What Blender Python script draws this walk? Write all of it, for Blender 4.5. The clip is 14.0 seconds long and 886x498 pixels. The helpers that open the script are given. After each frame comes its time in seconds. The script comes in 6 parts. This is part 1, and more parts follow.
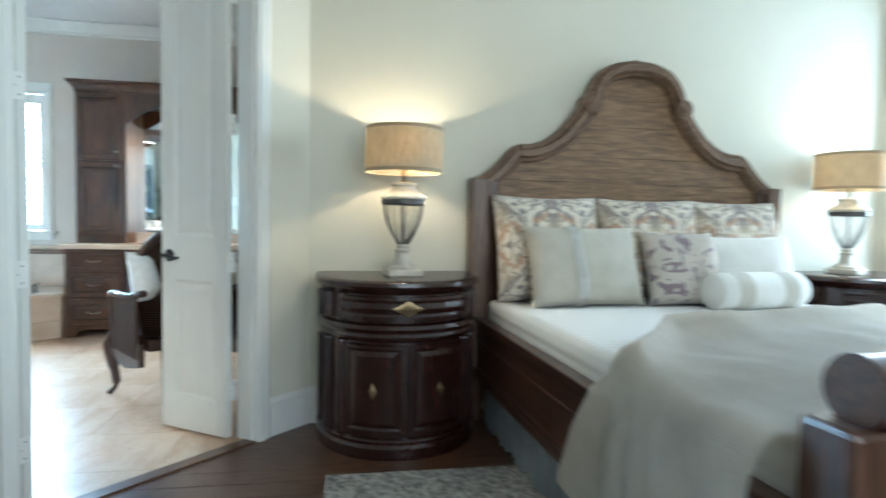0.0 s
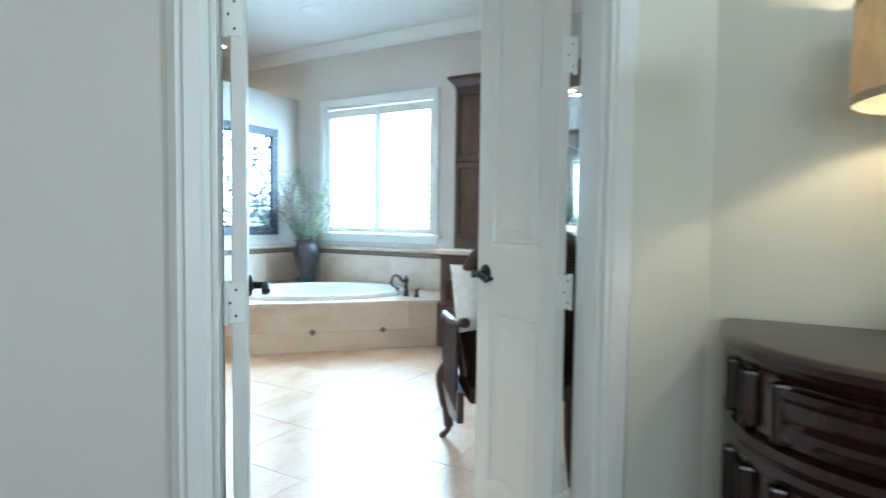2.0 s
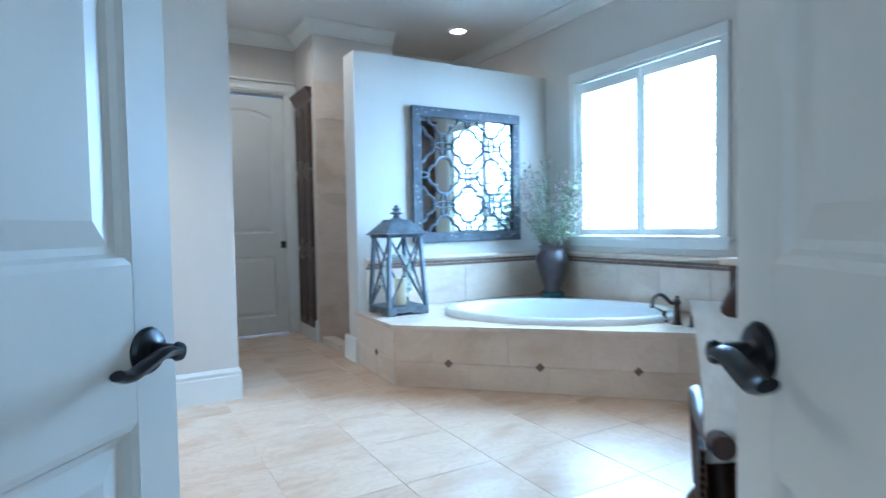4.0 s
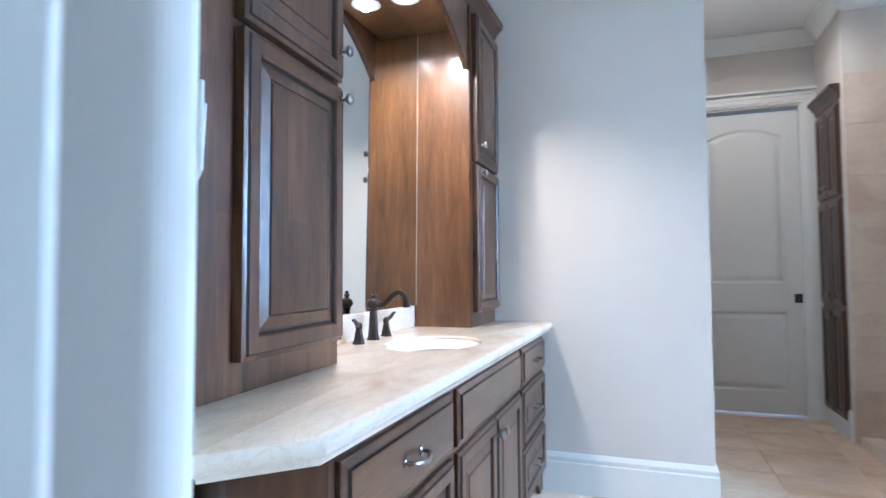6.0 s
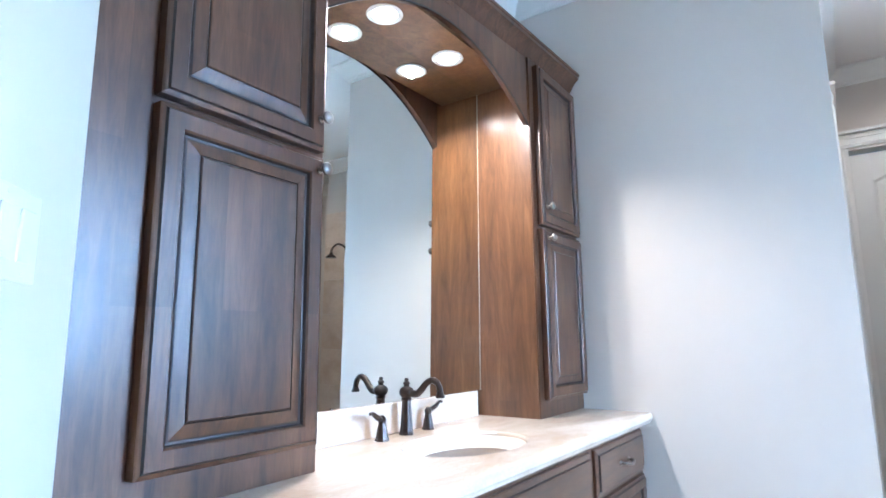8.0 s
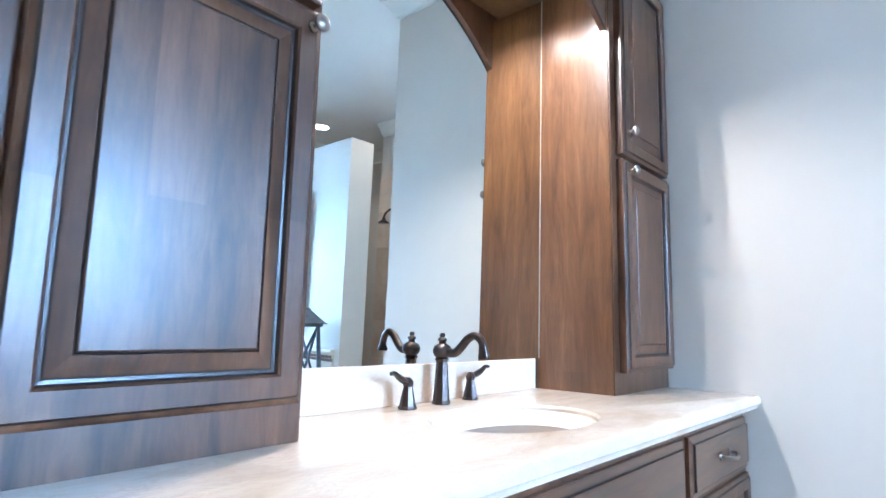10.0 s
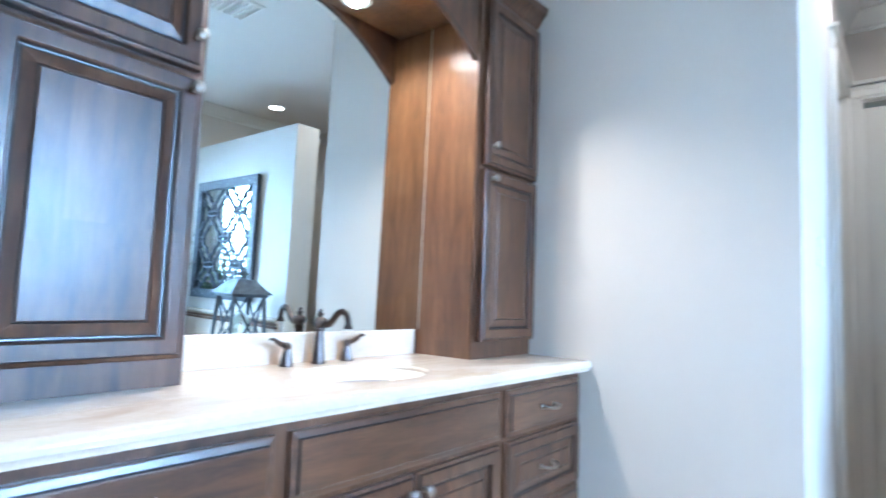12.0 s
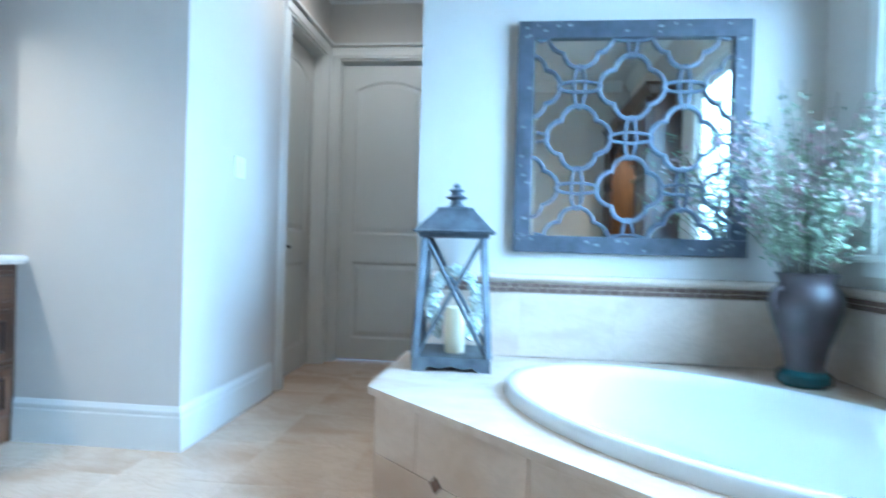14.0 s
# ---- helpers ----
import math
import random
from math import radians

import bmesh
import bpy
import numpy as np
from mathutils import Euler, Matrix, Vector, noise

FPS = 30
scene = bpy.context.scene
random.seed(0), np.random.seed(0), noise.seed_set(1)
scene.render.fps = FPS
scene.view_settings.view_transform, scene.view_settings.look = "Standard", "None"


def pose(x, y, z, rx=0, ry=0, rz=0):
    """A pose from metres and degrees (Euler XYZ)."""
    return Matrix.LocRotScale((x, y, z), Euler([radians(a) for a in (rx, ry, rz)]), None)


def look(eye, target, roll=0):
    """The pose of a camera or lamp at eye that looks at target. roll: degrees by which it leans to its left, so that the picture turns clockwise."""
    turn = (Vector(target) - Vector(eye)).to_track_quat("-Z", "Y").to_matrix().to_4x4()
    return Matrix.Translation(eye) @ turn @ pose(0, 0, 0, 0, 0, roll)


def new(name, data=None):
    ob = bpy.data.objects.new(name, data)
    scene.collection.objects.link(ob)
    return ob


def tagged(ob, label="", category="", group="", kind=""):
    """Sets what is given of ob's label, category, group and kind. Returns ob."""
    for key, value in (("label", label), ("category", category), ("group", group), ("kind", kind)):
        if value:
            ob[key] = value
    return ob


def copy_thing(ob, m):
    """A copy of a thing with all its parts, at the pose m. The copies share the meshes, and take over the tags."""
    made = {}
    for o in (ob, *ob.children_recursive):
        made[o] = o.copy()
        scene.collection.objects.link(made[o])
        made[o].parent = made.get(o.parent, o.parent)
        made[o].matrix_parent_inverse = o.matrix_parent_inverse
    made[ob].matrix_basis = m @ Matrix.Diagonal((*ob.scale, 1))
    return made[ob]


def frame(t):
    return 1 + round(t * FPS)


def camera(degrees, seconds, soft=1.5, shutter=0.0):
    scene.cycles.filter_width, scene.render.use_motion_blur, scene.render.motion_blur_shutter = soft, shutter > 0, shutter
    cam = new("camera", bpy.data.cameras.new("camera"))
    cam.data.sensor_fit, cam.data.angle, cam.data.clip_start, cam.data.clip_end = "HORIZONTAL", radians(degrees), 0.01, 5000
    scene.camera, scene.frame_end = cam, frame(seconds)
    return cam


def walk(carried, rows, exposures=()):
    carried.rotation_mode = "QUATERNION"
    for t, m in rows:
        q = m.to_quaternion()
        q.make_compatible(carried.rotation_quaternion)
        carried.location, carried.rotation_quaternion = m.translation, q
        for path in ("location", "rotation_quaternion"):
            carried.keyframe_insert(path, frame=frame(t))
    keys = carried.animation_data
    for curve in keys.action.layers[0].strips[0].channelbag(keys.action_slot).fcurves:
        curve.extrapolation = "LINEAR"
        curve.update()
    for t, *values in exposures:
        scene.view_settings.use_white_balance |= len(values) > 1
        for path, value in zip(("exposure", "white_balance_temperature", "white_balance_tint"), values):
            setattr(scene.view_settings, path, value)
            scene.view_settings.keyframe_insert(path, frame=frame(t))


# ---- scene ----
cam = camera(76.3, 14.0, shutter=0.5)
PATH = [
    (0, (-2.059, -0.316, 1.137), (-0.088, -0.64, 1.039), 1.1),
    (0.5, (-1.724, -0.307, 1.145), (0.27, -0.207, 1.043), 0.8),
    (1, (-1.356, -0.294, 1.132), (0.599, 0.111, 1.027), 0.6),
    (1.5, (-1.014, -0.27, 1.124), (0.868, 0.396, 1.015), 0.3),
    (2, (-0.69, -0.246, 1.118), (1.036, 0.76, 1.016), 0.71),
    (2.2, (-0.567, -0.22, 1.108), (1.079, 0.91, 0.995), -0.1),
    (4.3, (0.579, 0.369, 1.075), (1.393, 2.194, 1.005), -0.7),
    (4.5, (0.607, 0.44, 1.091), (1.266, 2.327, 1.033), -0.6),
    (5, (0.704, 0.65, 1.077), (0.878, 2.643, 1.076), -0.5),
    (5.5, (0.759, 0.849, 1.1), (0.402, 2.816, 1.171), -0.6),
    (6, (0.835, 1.033, 1.112), (0.171, 2.917, 1.204), -0.3),
    (6.5, (0.93, 1.181, 1.113), (0.097, 2.996, 1.212), -0.1),
    (7, (1.081, 1.291, 1.147), (0.111, 3.036, 1.271), -0),
    (7.2, (1.109, 1.322, 1.171), (0.101, 3.042, 1.337), -0.1),
    (9.3, (0.991, 1.706, 1.154), (-0.296, 3.179, 1.569), 0.8),
    (9.5, (0.963, 1.743, 1.116), (-0.342, 3.217, 1.466), 1),
    (10, (0.876, 1.849, 1.068), (-0.444, 3.326, 1.341), 1.3),
    (10.5, (0.803, 1.936, 1.044), (-0.528, 3.406, 1.307), 1.2),
    (11, (0.832, 1.947, 1.063), (-0.517, 3.407, 1.288), 1.6),
    (11.5, (1.087, 1.835, 1.083), (-0.268, 3.295, 1.265), 2.1),
    (12, (1.418, 1.748, 1.107), (0.151, 3.286, 1.277), 2.2),
    (12.5, (1.721, 1.802, 1.063), (0.716, 3.518, 1.272), 2.2),
    (13, (2.132, 1.852, 1.028), (1.367, 3.689, 1.229), 1.7),
    (13.5, (2.396, 1.753, 1.006), (1.878, 3.681, 1.133), 1.6),
    (14, (2.567, 1.61, 0.961), (2.361, 3.6, 0.948), 1.6),
]
walk(cam, [(t, look(eye, target, roll)) for t, eye, target, roll in PATH],
     [(0, 0.74, 5600, 8), (0.5, 0.92, 5800, 10), (1.5, 0.62, 5600, 8), (2.1, 0.6, 5550, 8), (4.3, 0.05, 4850, 10), (5.2, 0.05, 4950, 14), (6.2, 0.52, 5250, 18), (7.0, 0.62, 5230, 18), (9.5, 0.6, 5150, 17), (10.5, 0.57, 5050, 14), (11.5, 0.5, 5050, 14), (12.5, 0.58, 5100, 13), (13.0, 0.45, 5000, 9), (13.5, 0.3, 4900, 8), (14.0, 0.18, 4800, 7)])


# ---- world, sun and light ----
world = bpy.data.worlds.new("world")
scene.world = world
world.use_nodes = True
wn = world.node_tree
sky = wn.nodes.new("ShaderNodeTexSky")
sky.sky_type, sky.sun_disc = 'NISHITA', False
sky.sun_elevation, sky.sun_rotation = radians(48), radians(60)
wn.links.new(sky.outputs[0], wn.nodes["Background"].inputs[0])
wn.nodes["Background"].inputs[1].default_value = 0.12


def area(name, x, y, z, rx, ry, rz, w, h, power, col):
    d = bpy.data.lights.new(name, 'AREA')
    d.shape, d.size, d.size_y, d.energy, d.color = 'RECTANGLE', w, h, power, col
    ob = new(name, d)
    ob.matrix_world = pose(x, y, z, rx, ry, rz)
    return tagged(ob, kind="structure")


def bulb(name, x, y, z, power, col, r=0.04, spot=0):
    d = bpy.data.lights.new(name, 'SPOT' if spot else 'POINT')
    d.energy, d.color, d.shadow_soft_size = power, col, r
    if spot:
        d.spot_size, d.spot_blend = radians(spot), 0.55
    ob = new(name, d)
    ob.location = (x, y, z)
    return tagged(ob, kind="structure")


LAMP_W = 22.0
DAY = (0.51, 0.775, 1.0)
area("window_light", 4.30, 3.342, 1.66, 0, 90, 0, 1.5, 1.6, 430, DAY)
area("bedroom_window_light", -4.05, -1.6, 1.5, 0, -90, 0, 2.0, 2.6, 42, (0.95, 0.98, 0.93))
area("bedroom_side_light", 0, 0, 0, 0, 0, 0, 1.0, 1.9, 95, (0.72, 0.90, 1.0)).matrix_world = look((0.873, -4.433, 1.55), (0.873 - 0.707, -4.433 + 0.707, 1.55))

# ---- materials ----


def nodes_of(name):
    m = bpy.data.materials.new(name)
    m.use_nodes = True
    return m, m.node_tree, m.node_tree.nodes["Principled BSDF"]


def ramp(nt, src, stops):
    r = nt.nodes.new("ShaderNodeValToRGB")
    e = r.color_ramp.elements
    while len(e) < len(stops):
        e.new(0.5)
    for k, (p, c) in zip(e, stops):
        k.position, k.color = p, (*c, 1)
    nt.links.new(src, r.inputs[0])
    return r.outputs[0]


def coords(nt, scale):
    tc, mp = nt.nodes.new("ShaderNodeTexCoord"), nt.nodes.new("ShaderNodeMapping")
    mp.inputs["Scale"].default_value = scale
    nt.links.new(tc.outputs["Object"], mp.inputs[0])
    return mp.outputs[0]


def noise_tex(nt, vec, scale, detail=4, rough=0.55, dist=0.0):
    n = nt.nodes.new("ShaderNodeTexNoise")
    n.inputs["Scale"].default_value, n.inputs["Detail"].default_value = scale, detail
    n.inputs["Roughness"].default_value, n.inputs["Distortion"].default_value = rough, dist
    nt.links.new(vec, n.inputs["Vector"])
    return n.outputs[0]


def mix(nt, fac, a, b, mode='MIX'):
    m = nt.nodes.new("ShaderNodeMix")
    m.data_type, m.blend_type = 'RGBA', mode
    for s, v in ((m.inputs[0], fac), (m.inputs[6], a), (m.inputs[7], b)):
        if isinstance(v, (int, float)):
            s.default_value = v
        elif isinstance(v, tuple):
            s.default_value = (*v, 1)
        else:
            nt.links.new(v, s)
    return m.outputs[2]


def bump(nt, src, strength, dist, bsdf):
    b = nt.nodes.new("ShaderNodeBump")
    b.inputs["Strength"].default_value, b.inputs["Distance"].default_value = strength, dist
    nt.links.new(src, b.inputs["Height"])
    nt.links.new(b.outputs[0], bsdf.inputs["Normal"])


def plain(name, col, rough=0.5, metal=0.0, vary=0.06, scale=6.0, bump_s=0.1, fine=90.0, coat=0.0):
    """A surface of one colour with slow tone shifts and a fine relief."""
    m, nt, b = nodes_of(name)
    v = coords(nt, (1, 1, 1))
    slow = noise_tex(nt, v, scale, 5)
    lo = tuple(c * (1 - vary) for c in col)
    hi = tuple(min(1, c * (1 + vary)) for c in col)
    nt.links.new(ramp(nt, slow, [(0.3, lo), (0.7, hi)]), b.inputs["Base Color"])
    b.inputs["Roughness"].default_value, b.inputs["Metallic"].default_value = rough, metal
    b.inputs["Coat Weight"].default_value, b.inputs["Coat Roughness"].default_value = coat, 0.12
    if bump_s:
        bump(nt, noise_tex(nt, v, fine, 3), bump_s, 0.002, b)
    return m


def wood(name, dark, mid, light, stretch, rough=0.35, coat=0.25, bump_s=0.15, blotch=0.5, grain=0.55, staves=0.0):
    """Grain along the axis whose stretch is small; blotches as in stained alder."""
    m, nt, b = nodes_of(name)
    v = coords(nt, stretch)
    oi = nt.nodes.new("ShaderNodeObjectInfo")
    ad = nt.nodes.new("ShaderNodeVectorMath")
    ad.operation = 'ADD'
    sc = nt.nodes.new("ShaderNodeVectorMath")
    sc.operation = 'SCALE'
    sc.inputs[0].default_value = (7.3, 3.1, 5.7)
    nt.links.new(oi.outputs["Random"], sc.inputs["Scale"])
    nt.links.new(v, ad.inputs[0])
    nt.links.new(sc.outputs[0], ad.inputs[1])
    v = ad.outputs[0]
    g = noise_tex(nt, v, 9.0, 8, 0.65, 0.7)
    fine = noise_tex(nt, v, 55.0, 4, 0.6)
    base = ramp(nt, g, [(0.28, dark), (0.5, mid), (0.74, light)])
    streak = ramp(nt, fine, [(0.35, (0.62, 0.6, 0.58)), (0.6, (1, 1, 1))])
    c = mix(nt, grain, base, streak, 'MULTIPLY')
    bl = ramp(nt, noise_tex(nt, coords(nt, (1, 1, 1)), 3.2, 3), [(0.35, (0.7, 0.68, 0.66)), (0.65, (1.1, 1.1, 1.1))])
    c = mix(nt, blotch, c, bl, 'MULTIPLY')
    if staves:
        # glued-up boards of differing tone, running along z
        sp, cb = nt.nodes.new("ShaderNodeSeparateXYZ"), nt.nodes.new("ShaderNodeCombineXYZ")
        tc = nt.nodes.new("ShaderNodeTexCoord")
        sm = nt.nodes.new("ShaderNodeMath")
        nt.links.new(tc.outputs["Object"], sp.inputs[0])
        nt.links.new(sp.outputs["X"], sm.inputs[0])
        nt.links.new(sp.outputs["Y"], sm.inputs[1])
        nt.links.new(sp.outputs["Z"], cb.inputs["X"])
        nt.links.new(sm.outputs[0], cb.inputs["Y"])
        br = nt.nodes.new("ShaderNodeTexBrick")
        nt.links.new(cb.outputs[0], br.inputs["Vector"])
        br.inputs["Scale"].default_value, br.inputs["Mortar Size"].default_value = 1.0, 0.0
        br.inputs["Brick Width"].default_value, br.inputs["Row Height"].default_value = 0.62, 0.088
        br.inputs["Color1"].default_value, br.inputs["Color2"].default_value = (0.72, 0.70, 0.68, 1), (1.22, 1.22, 1.22, 1)
        c = mix(nt, staves, c, br.outputs["Color"], 'MULTIPLY')
    nt.links.new(c, b.inputs["Base Color"])
    b.inputs["Roughness"].default_value = rough
    b.inputs["Coat Weight"].default_value, b.inputs["Coat Roughness"].default_value = coat, 0.18
    bump(nt, fine, bump_s, 0.0015, b)
    return m


def stone(name, base, vein, rough=0.3, scale=2.4, coat=0.0, tilt=0.3, jitter=True):
    """Travertine: cloudy bands, pits and pale veins, each piece of its own tone."""
    m, nt, b = nodes_of(name)
    tc = nt.nodes.new("ShaderNodeTexCoord")
    oi = nt.nodes.new("ShaderNodeObjectInfo")
    sc = nt.nodes.new("ShaderNodeVectorMath")
    sc.operation = 'SCALE'
    sc.inputs[0].default_value = (31, 17, 23)
    nt.links.new(oi.outputs["Random"], sc.inputs["Scale"])
    ad = nt.nodes.new("ShaderNodeVectorMath")
    nt.links.new(tc.outputs["Object"], ad.inputs[0])
    if jitter:
        nt.links.new(sc.outputs[0], ad.inputs[1])
    mp = nt.nodes.new("ShaderNodeMapping")
    mp.inputs["Rotation"].default_value = (0, 0, tilt)
    mp.inputs["Scale"].default_value = (1, 2.2, 1.6)
    nt.links.new(ad.outputs[0], mp.inputs[0])
    v = mp.outputs[0]
    cloud = noise_tex(nt, v, scale, 7, 0.55, 0.4)
    lo, hi = (base[0] * 0.82, base[1] * 0.75, base[2] * 0.68), tuple(min(1, c * 1.07) for c in base)
    c = ramp(nt, cloud, [(0.3, lo), (0.5, base), (0.72, hi)])
    ve = ramp(nt, noise_tex(nt, v, scale * 2.3, 6, 0.7, 2.0), [(0.46, (0, 0, 0)), (0.5, (1, 1, 1)), (0.54, (0, 0, 0))])
    c = mix(nt, mix(nt, 0.35, (0, 0, 0), ve), c, vein)
    if jitter:
        tone = ramp(nt, oi.outputs["Random"], [(0.0, (0.97, 0.96, 0.95)), (1.0, (1.02, 1.02, 1.02))])
        c = mix(nt, 1.0, c, tone, 'MULTIPLY')
    nt.links.new(c, b.inputs["Base Color"])
    pits = ramp(nt, noise_tex(nt, v, 60, 3), [(0.3, (0, 0, 0)), (0.42, (1, 1, 1))])
    rr = ramp(nt, noise_tex(nt, v, 9, 4), [(0.3, (rough * 0.92,) * 3), (0.7, (rough * 1.12,) * 3)])
    nt.links.new(rr, b.inputs["Roughness"])
    b.inputs["Coat Weight"].default_value = coat
    bump(nt, pits, 0.02, 0.001, b)
    return m


def fabric(name, col, col2, weave=420.0, rough=0.9, vary=9.0, pattern=None, sheen=0.2):
    m, nt, b = nodes_of(name)
    v = coords(nt, (1, 1, 1))
    w = nt.nodes.new("ShaderNodeTexWave")
    w.inputs["Scale"].default_value, w.inputs["Distortion"].default_value = weave / 6.28, 2.0
    w2 = nt.nodes.new("ShaderNodeTexWave")
    w2.bands_direction = 'Z'
    w2.inputs["Scale"].default_value, w2.inputs["Distortion"].default_value = weave / 6.28, 2.0
    for k in (w, w2):
        nt.links.new(v, k.inputs["Vector"])
    n = noise_tex(nt, v, vary, 6, 0.6)
    c = ramp(nt, n, [(0.35, col), (0.65, col2)])
    if pattern:
        pn = ramp(nt, noise_tex(nt, v, pattern[1], 2, 0.4, 2.5), [(pattern[2], (0, 0, 0)), (pattern[2] + 0.03, (1, 1, 1))])
        c = mix(nt, pn, c, pattern[0])
    nt.links.new(c, b.inputs["Base Color"])
    b.inputs["Roughness"].default_value = rough
    b.inputs["Sheen Weight"].default_value = sheen
    bump(nt, mix(nt, 0.5, w.outputs[0], w2.outputs[0]), 0.25, 0.001, b)
    return m


def glow(name, col, power):
    m, nt, b = nodes_of(name)
    b.inputs["Base Color"].default_value = (*col, 1)
    b.inputs["Emission Color"].default_value = (*col, 1)
    b.inputs["Emission Strength"].default_value = power
    return m


def glass(name, col=(1, 1, 1), rough=0.0):
    m, nt, b = nodes_of(name)
    b.inputs["Base Color"].default_value = (*col, 1)
    b.inputs["Transmission Weight"].default_value, b.inputs["Roughness"].default_value = 1.0, rough
    b.inputs["IOR"].default_value = 1.45
    return m


M_WALL = plain("wall_paint_greige", (0.615, 0.565, 0.50), 0.75, vary=0.025, scale=1.5, bump_s=0.12, fine=160)
M_WALLBED = plain("wall_paint_cream", (0.665, 0.637, 0.525), 0.75, vary=0.025, scale=1.5, bump_s=0.12, fine=160)
M_CEIL = plain("ceiling_paint", (0.74, 0.73, 0.70), 0.85, vary=0.02, scale=1.2, bump_s=0.15, fine=130)
M_TRIM = plain("trim_paint", (0.74, 0.73, 0.68), 0.35, vary=0.02, scale=2.0, bump_s=0.03)
M_DOOR = plain("door_paint", (0.66, 0.65, 0.60), 0.38, vary=0.02, scale=2.0, bump_s=0.04)
M_ALDER = wood("stained_alder", (0.032, 0.0135, 0.007), (0.090, 0.037, 0.016), (0.142, 0.065, 0.030), (3, 3, 0.4), 0.34, 0.14, 0.06, 0.8, 0.45, 0.85)
M_ALDERH = wood("stained_alder_flat", (0.032, 0.0135, 0.007), (0.090, 0.037, 0.016), (0.142, 0.065, 0.030), (0.4, 3, 3), 0.3, 0.4, 0.06, 0.8, 0.3)
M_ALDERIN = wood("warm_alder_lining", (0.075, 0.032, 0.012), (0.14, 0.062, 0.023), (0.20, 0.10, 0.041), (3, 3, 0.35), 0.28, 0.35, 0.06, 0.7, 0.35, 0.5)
M_GLAZE = plain("dark_glaze_line", (0.018, 0.010, 0.008), 0.3, vary=0.2, bump_s=0)
M_TRAV = stone("travertine_counter", (0.70, 0.585, 0.47), (0.54, 0.40, 0.28), 0.16, 3.0, jitter=False)
M_TILE = stone("travertine_floor_tile", (0.66, 0.50, 0.365), (0.47, 0.32, 0.20), 0.24, 1.8)
M_SKIRT = stone("travertine_skirt_tile", (0.66, 0.54, 0.43), (0.52, 0.40, 0.30), 0.3, 2.4)
M_GROUT = plain("sand_grout", (0.58, 0.45, 0.335), 0.9, vary=0.1, bump_s=0.2)
M_MOSAIC = stone("mosaic_chip", (0.16, 0.10, 0.075), (0.3, 0.22, 0.16), 0.25, 6.0)
M_BRONZE = plain("oil_rubbed_bronze", (0.075, 0.058, 0.05), 0.3, 0.9, vary=0.25, scale=30, bump_s=0.03)
M_NICKEL = plain("antique_nickel", (0.28, 0.25, 0.22), 0.28, 0.95, vary=0.2, scale=40, bump_s=0.02)
M_BLACK = plain("black_iron", (0.012, 0.013, 0.015), 0.35, 0.5, vary=0.2, scale=30, bump_s=0.04)
M_PORC = plain("white_porcelain", (0.82, 0.82, 0.80), 0.08, vary=0.01, bump_s=0, coat=0.5)
M_BISCUIT = plain("biscuit_porcelain", (0.86, 0.79, 0.64), 0.1, vary=0.02, bump_s=0, coat=0.5)
M_PLASTIC = plain("white_plastic", (0.78, 0.77, 0.73), 0.35, vary=0.01, bump_s=0)
M_FLOORWOOD = wood("oak_floor_plank", (0.05, 0.022, 0.011), (0.10, 0.046, 0.022), (0.16, 0.08, 0.04), (0.7, 6, 6), 0.32, 0.2)
M_MAHOG = wood("dark_mahogany", (0.008, 0.0035, 0.003), (0.026, 0.008, 0.006), (0.058, 0.016, 0.011), (5, 5, 0.8), 0.26, 0.18)
M_BEDWOOD = wood("weathered_bed_wood", (0.07, 0.036, 0.018), (0.17, 0.098, 0.055), (0.27, 0.175, 0.11), (5, 0.7, 5), 0.45, 0.1, 0.4)
M_BEDRAIL = wood("dark_bed_wood", (0.025, 0.010, 0.006), (0.07, 0.030, 0.016), (0.12, 0.055, 0.030), (5, 0.7, 5), 0.3, 0.3)
M_BEDWOODH = wood("weathered_plank", (0.065, 0.036, 0.022), (0.21, 0.12, 0.058), (0.34, 0.215, 0.12), (0.6, 5, 5), 0.5, 0.05, 0.4, 0.5, 0.4)
M_BEDWOODV = wood("weathered_post", (0.045, 0.022, 0.012), (0.13, 0.072, 0.04), (0.21, 0.13, 0.08), (5, 5, 0.6), 0.4, 0.15, 0.4)
M_BEDRAILV = wood("dark_bed_post", (0.025, 0.010, 0.006), (0.07, 0.030, 0.016), (0.12, 0.055, 0.030), (5, 5, 0.7), 0.3, 0.3)
M_BEDRAILX = wood("dark_bed_crest", (0.025, 0.010, 0.006), (0.07, 0.030, 0.016), (0.12, 0.055, 0.030), (0.7, 5, 5), 0.3, 0.3)
M_BOARD = wood("oak_board", (0.045, 0.02, 0.010), (0.095, 0.043, 0.02), (0.15, 0.074, 0.036), (6, 0.7, 6), 0.32, 0.2)
M_MIRROR, _nt, _b = nodes_of("mirror_glass")
_b.inputs["Base Color"].default_value, _b.inputs["Metallic"].default_value, _b.inputs["Roughness"].default_value = (0.86, 0.9, 0.88, 1), 1, 0.0
M_GLASS = glass("clear_glass")
M_SHADE, _nt, _b = nodes_of("linen_shade")
_v = coords(_nt, (1, 1, 0.25))
_n1 = ramp(_nt, noise_tex(_nt, _v, 60, 5, 0.7), [(0.3, (0.46, 0.38, 0.26)), (0.7, (0.66, 0.57, 0.42))])
_nt.links.new(_n1, _b.inputs["Base Color"])
_b.inputs["Roughness"].default_value = 0.9
_tr = _nt.nodes.new("ShaderNodeBsdfTranslucent")
_nt.links.new(_n1, _tr.inputs[0])
_mx = _nt.nodes.new("ShaderNodeMixShader")
_mx.inputs[0].default_value = 0.48
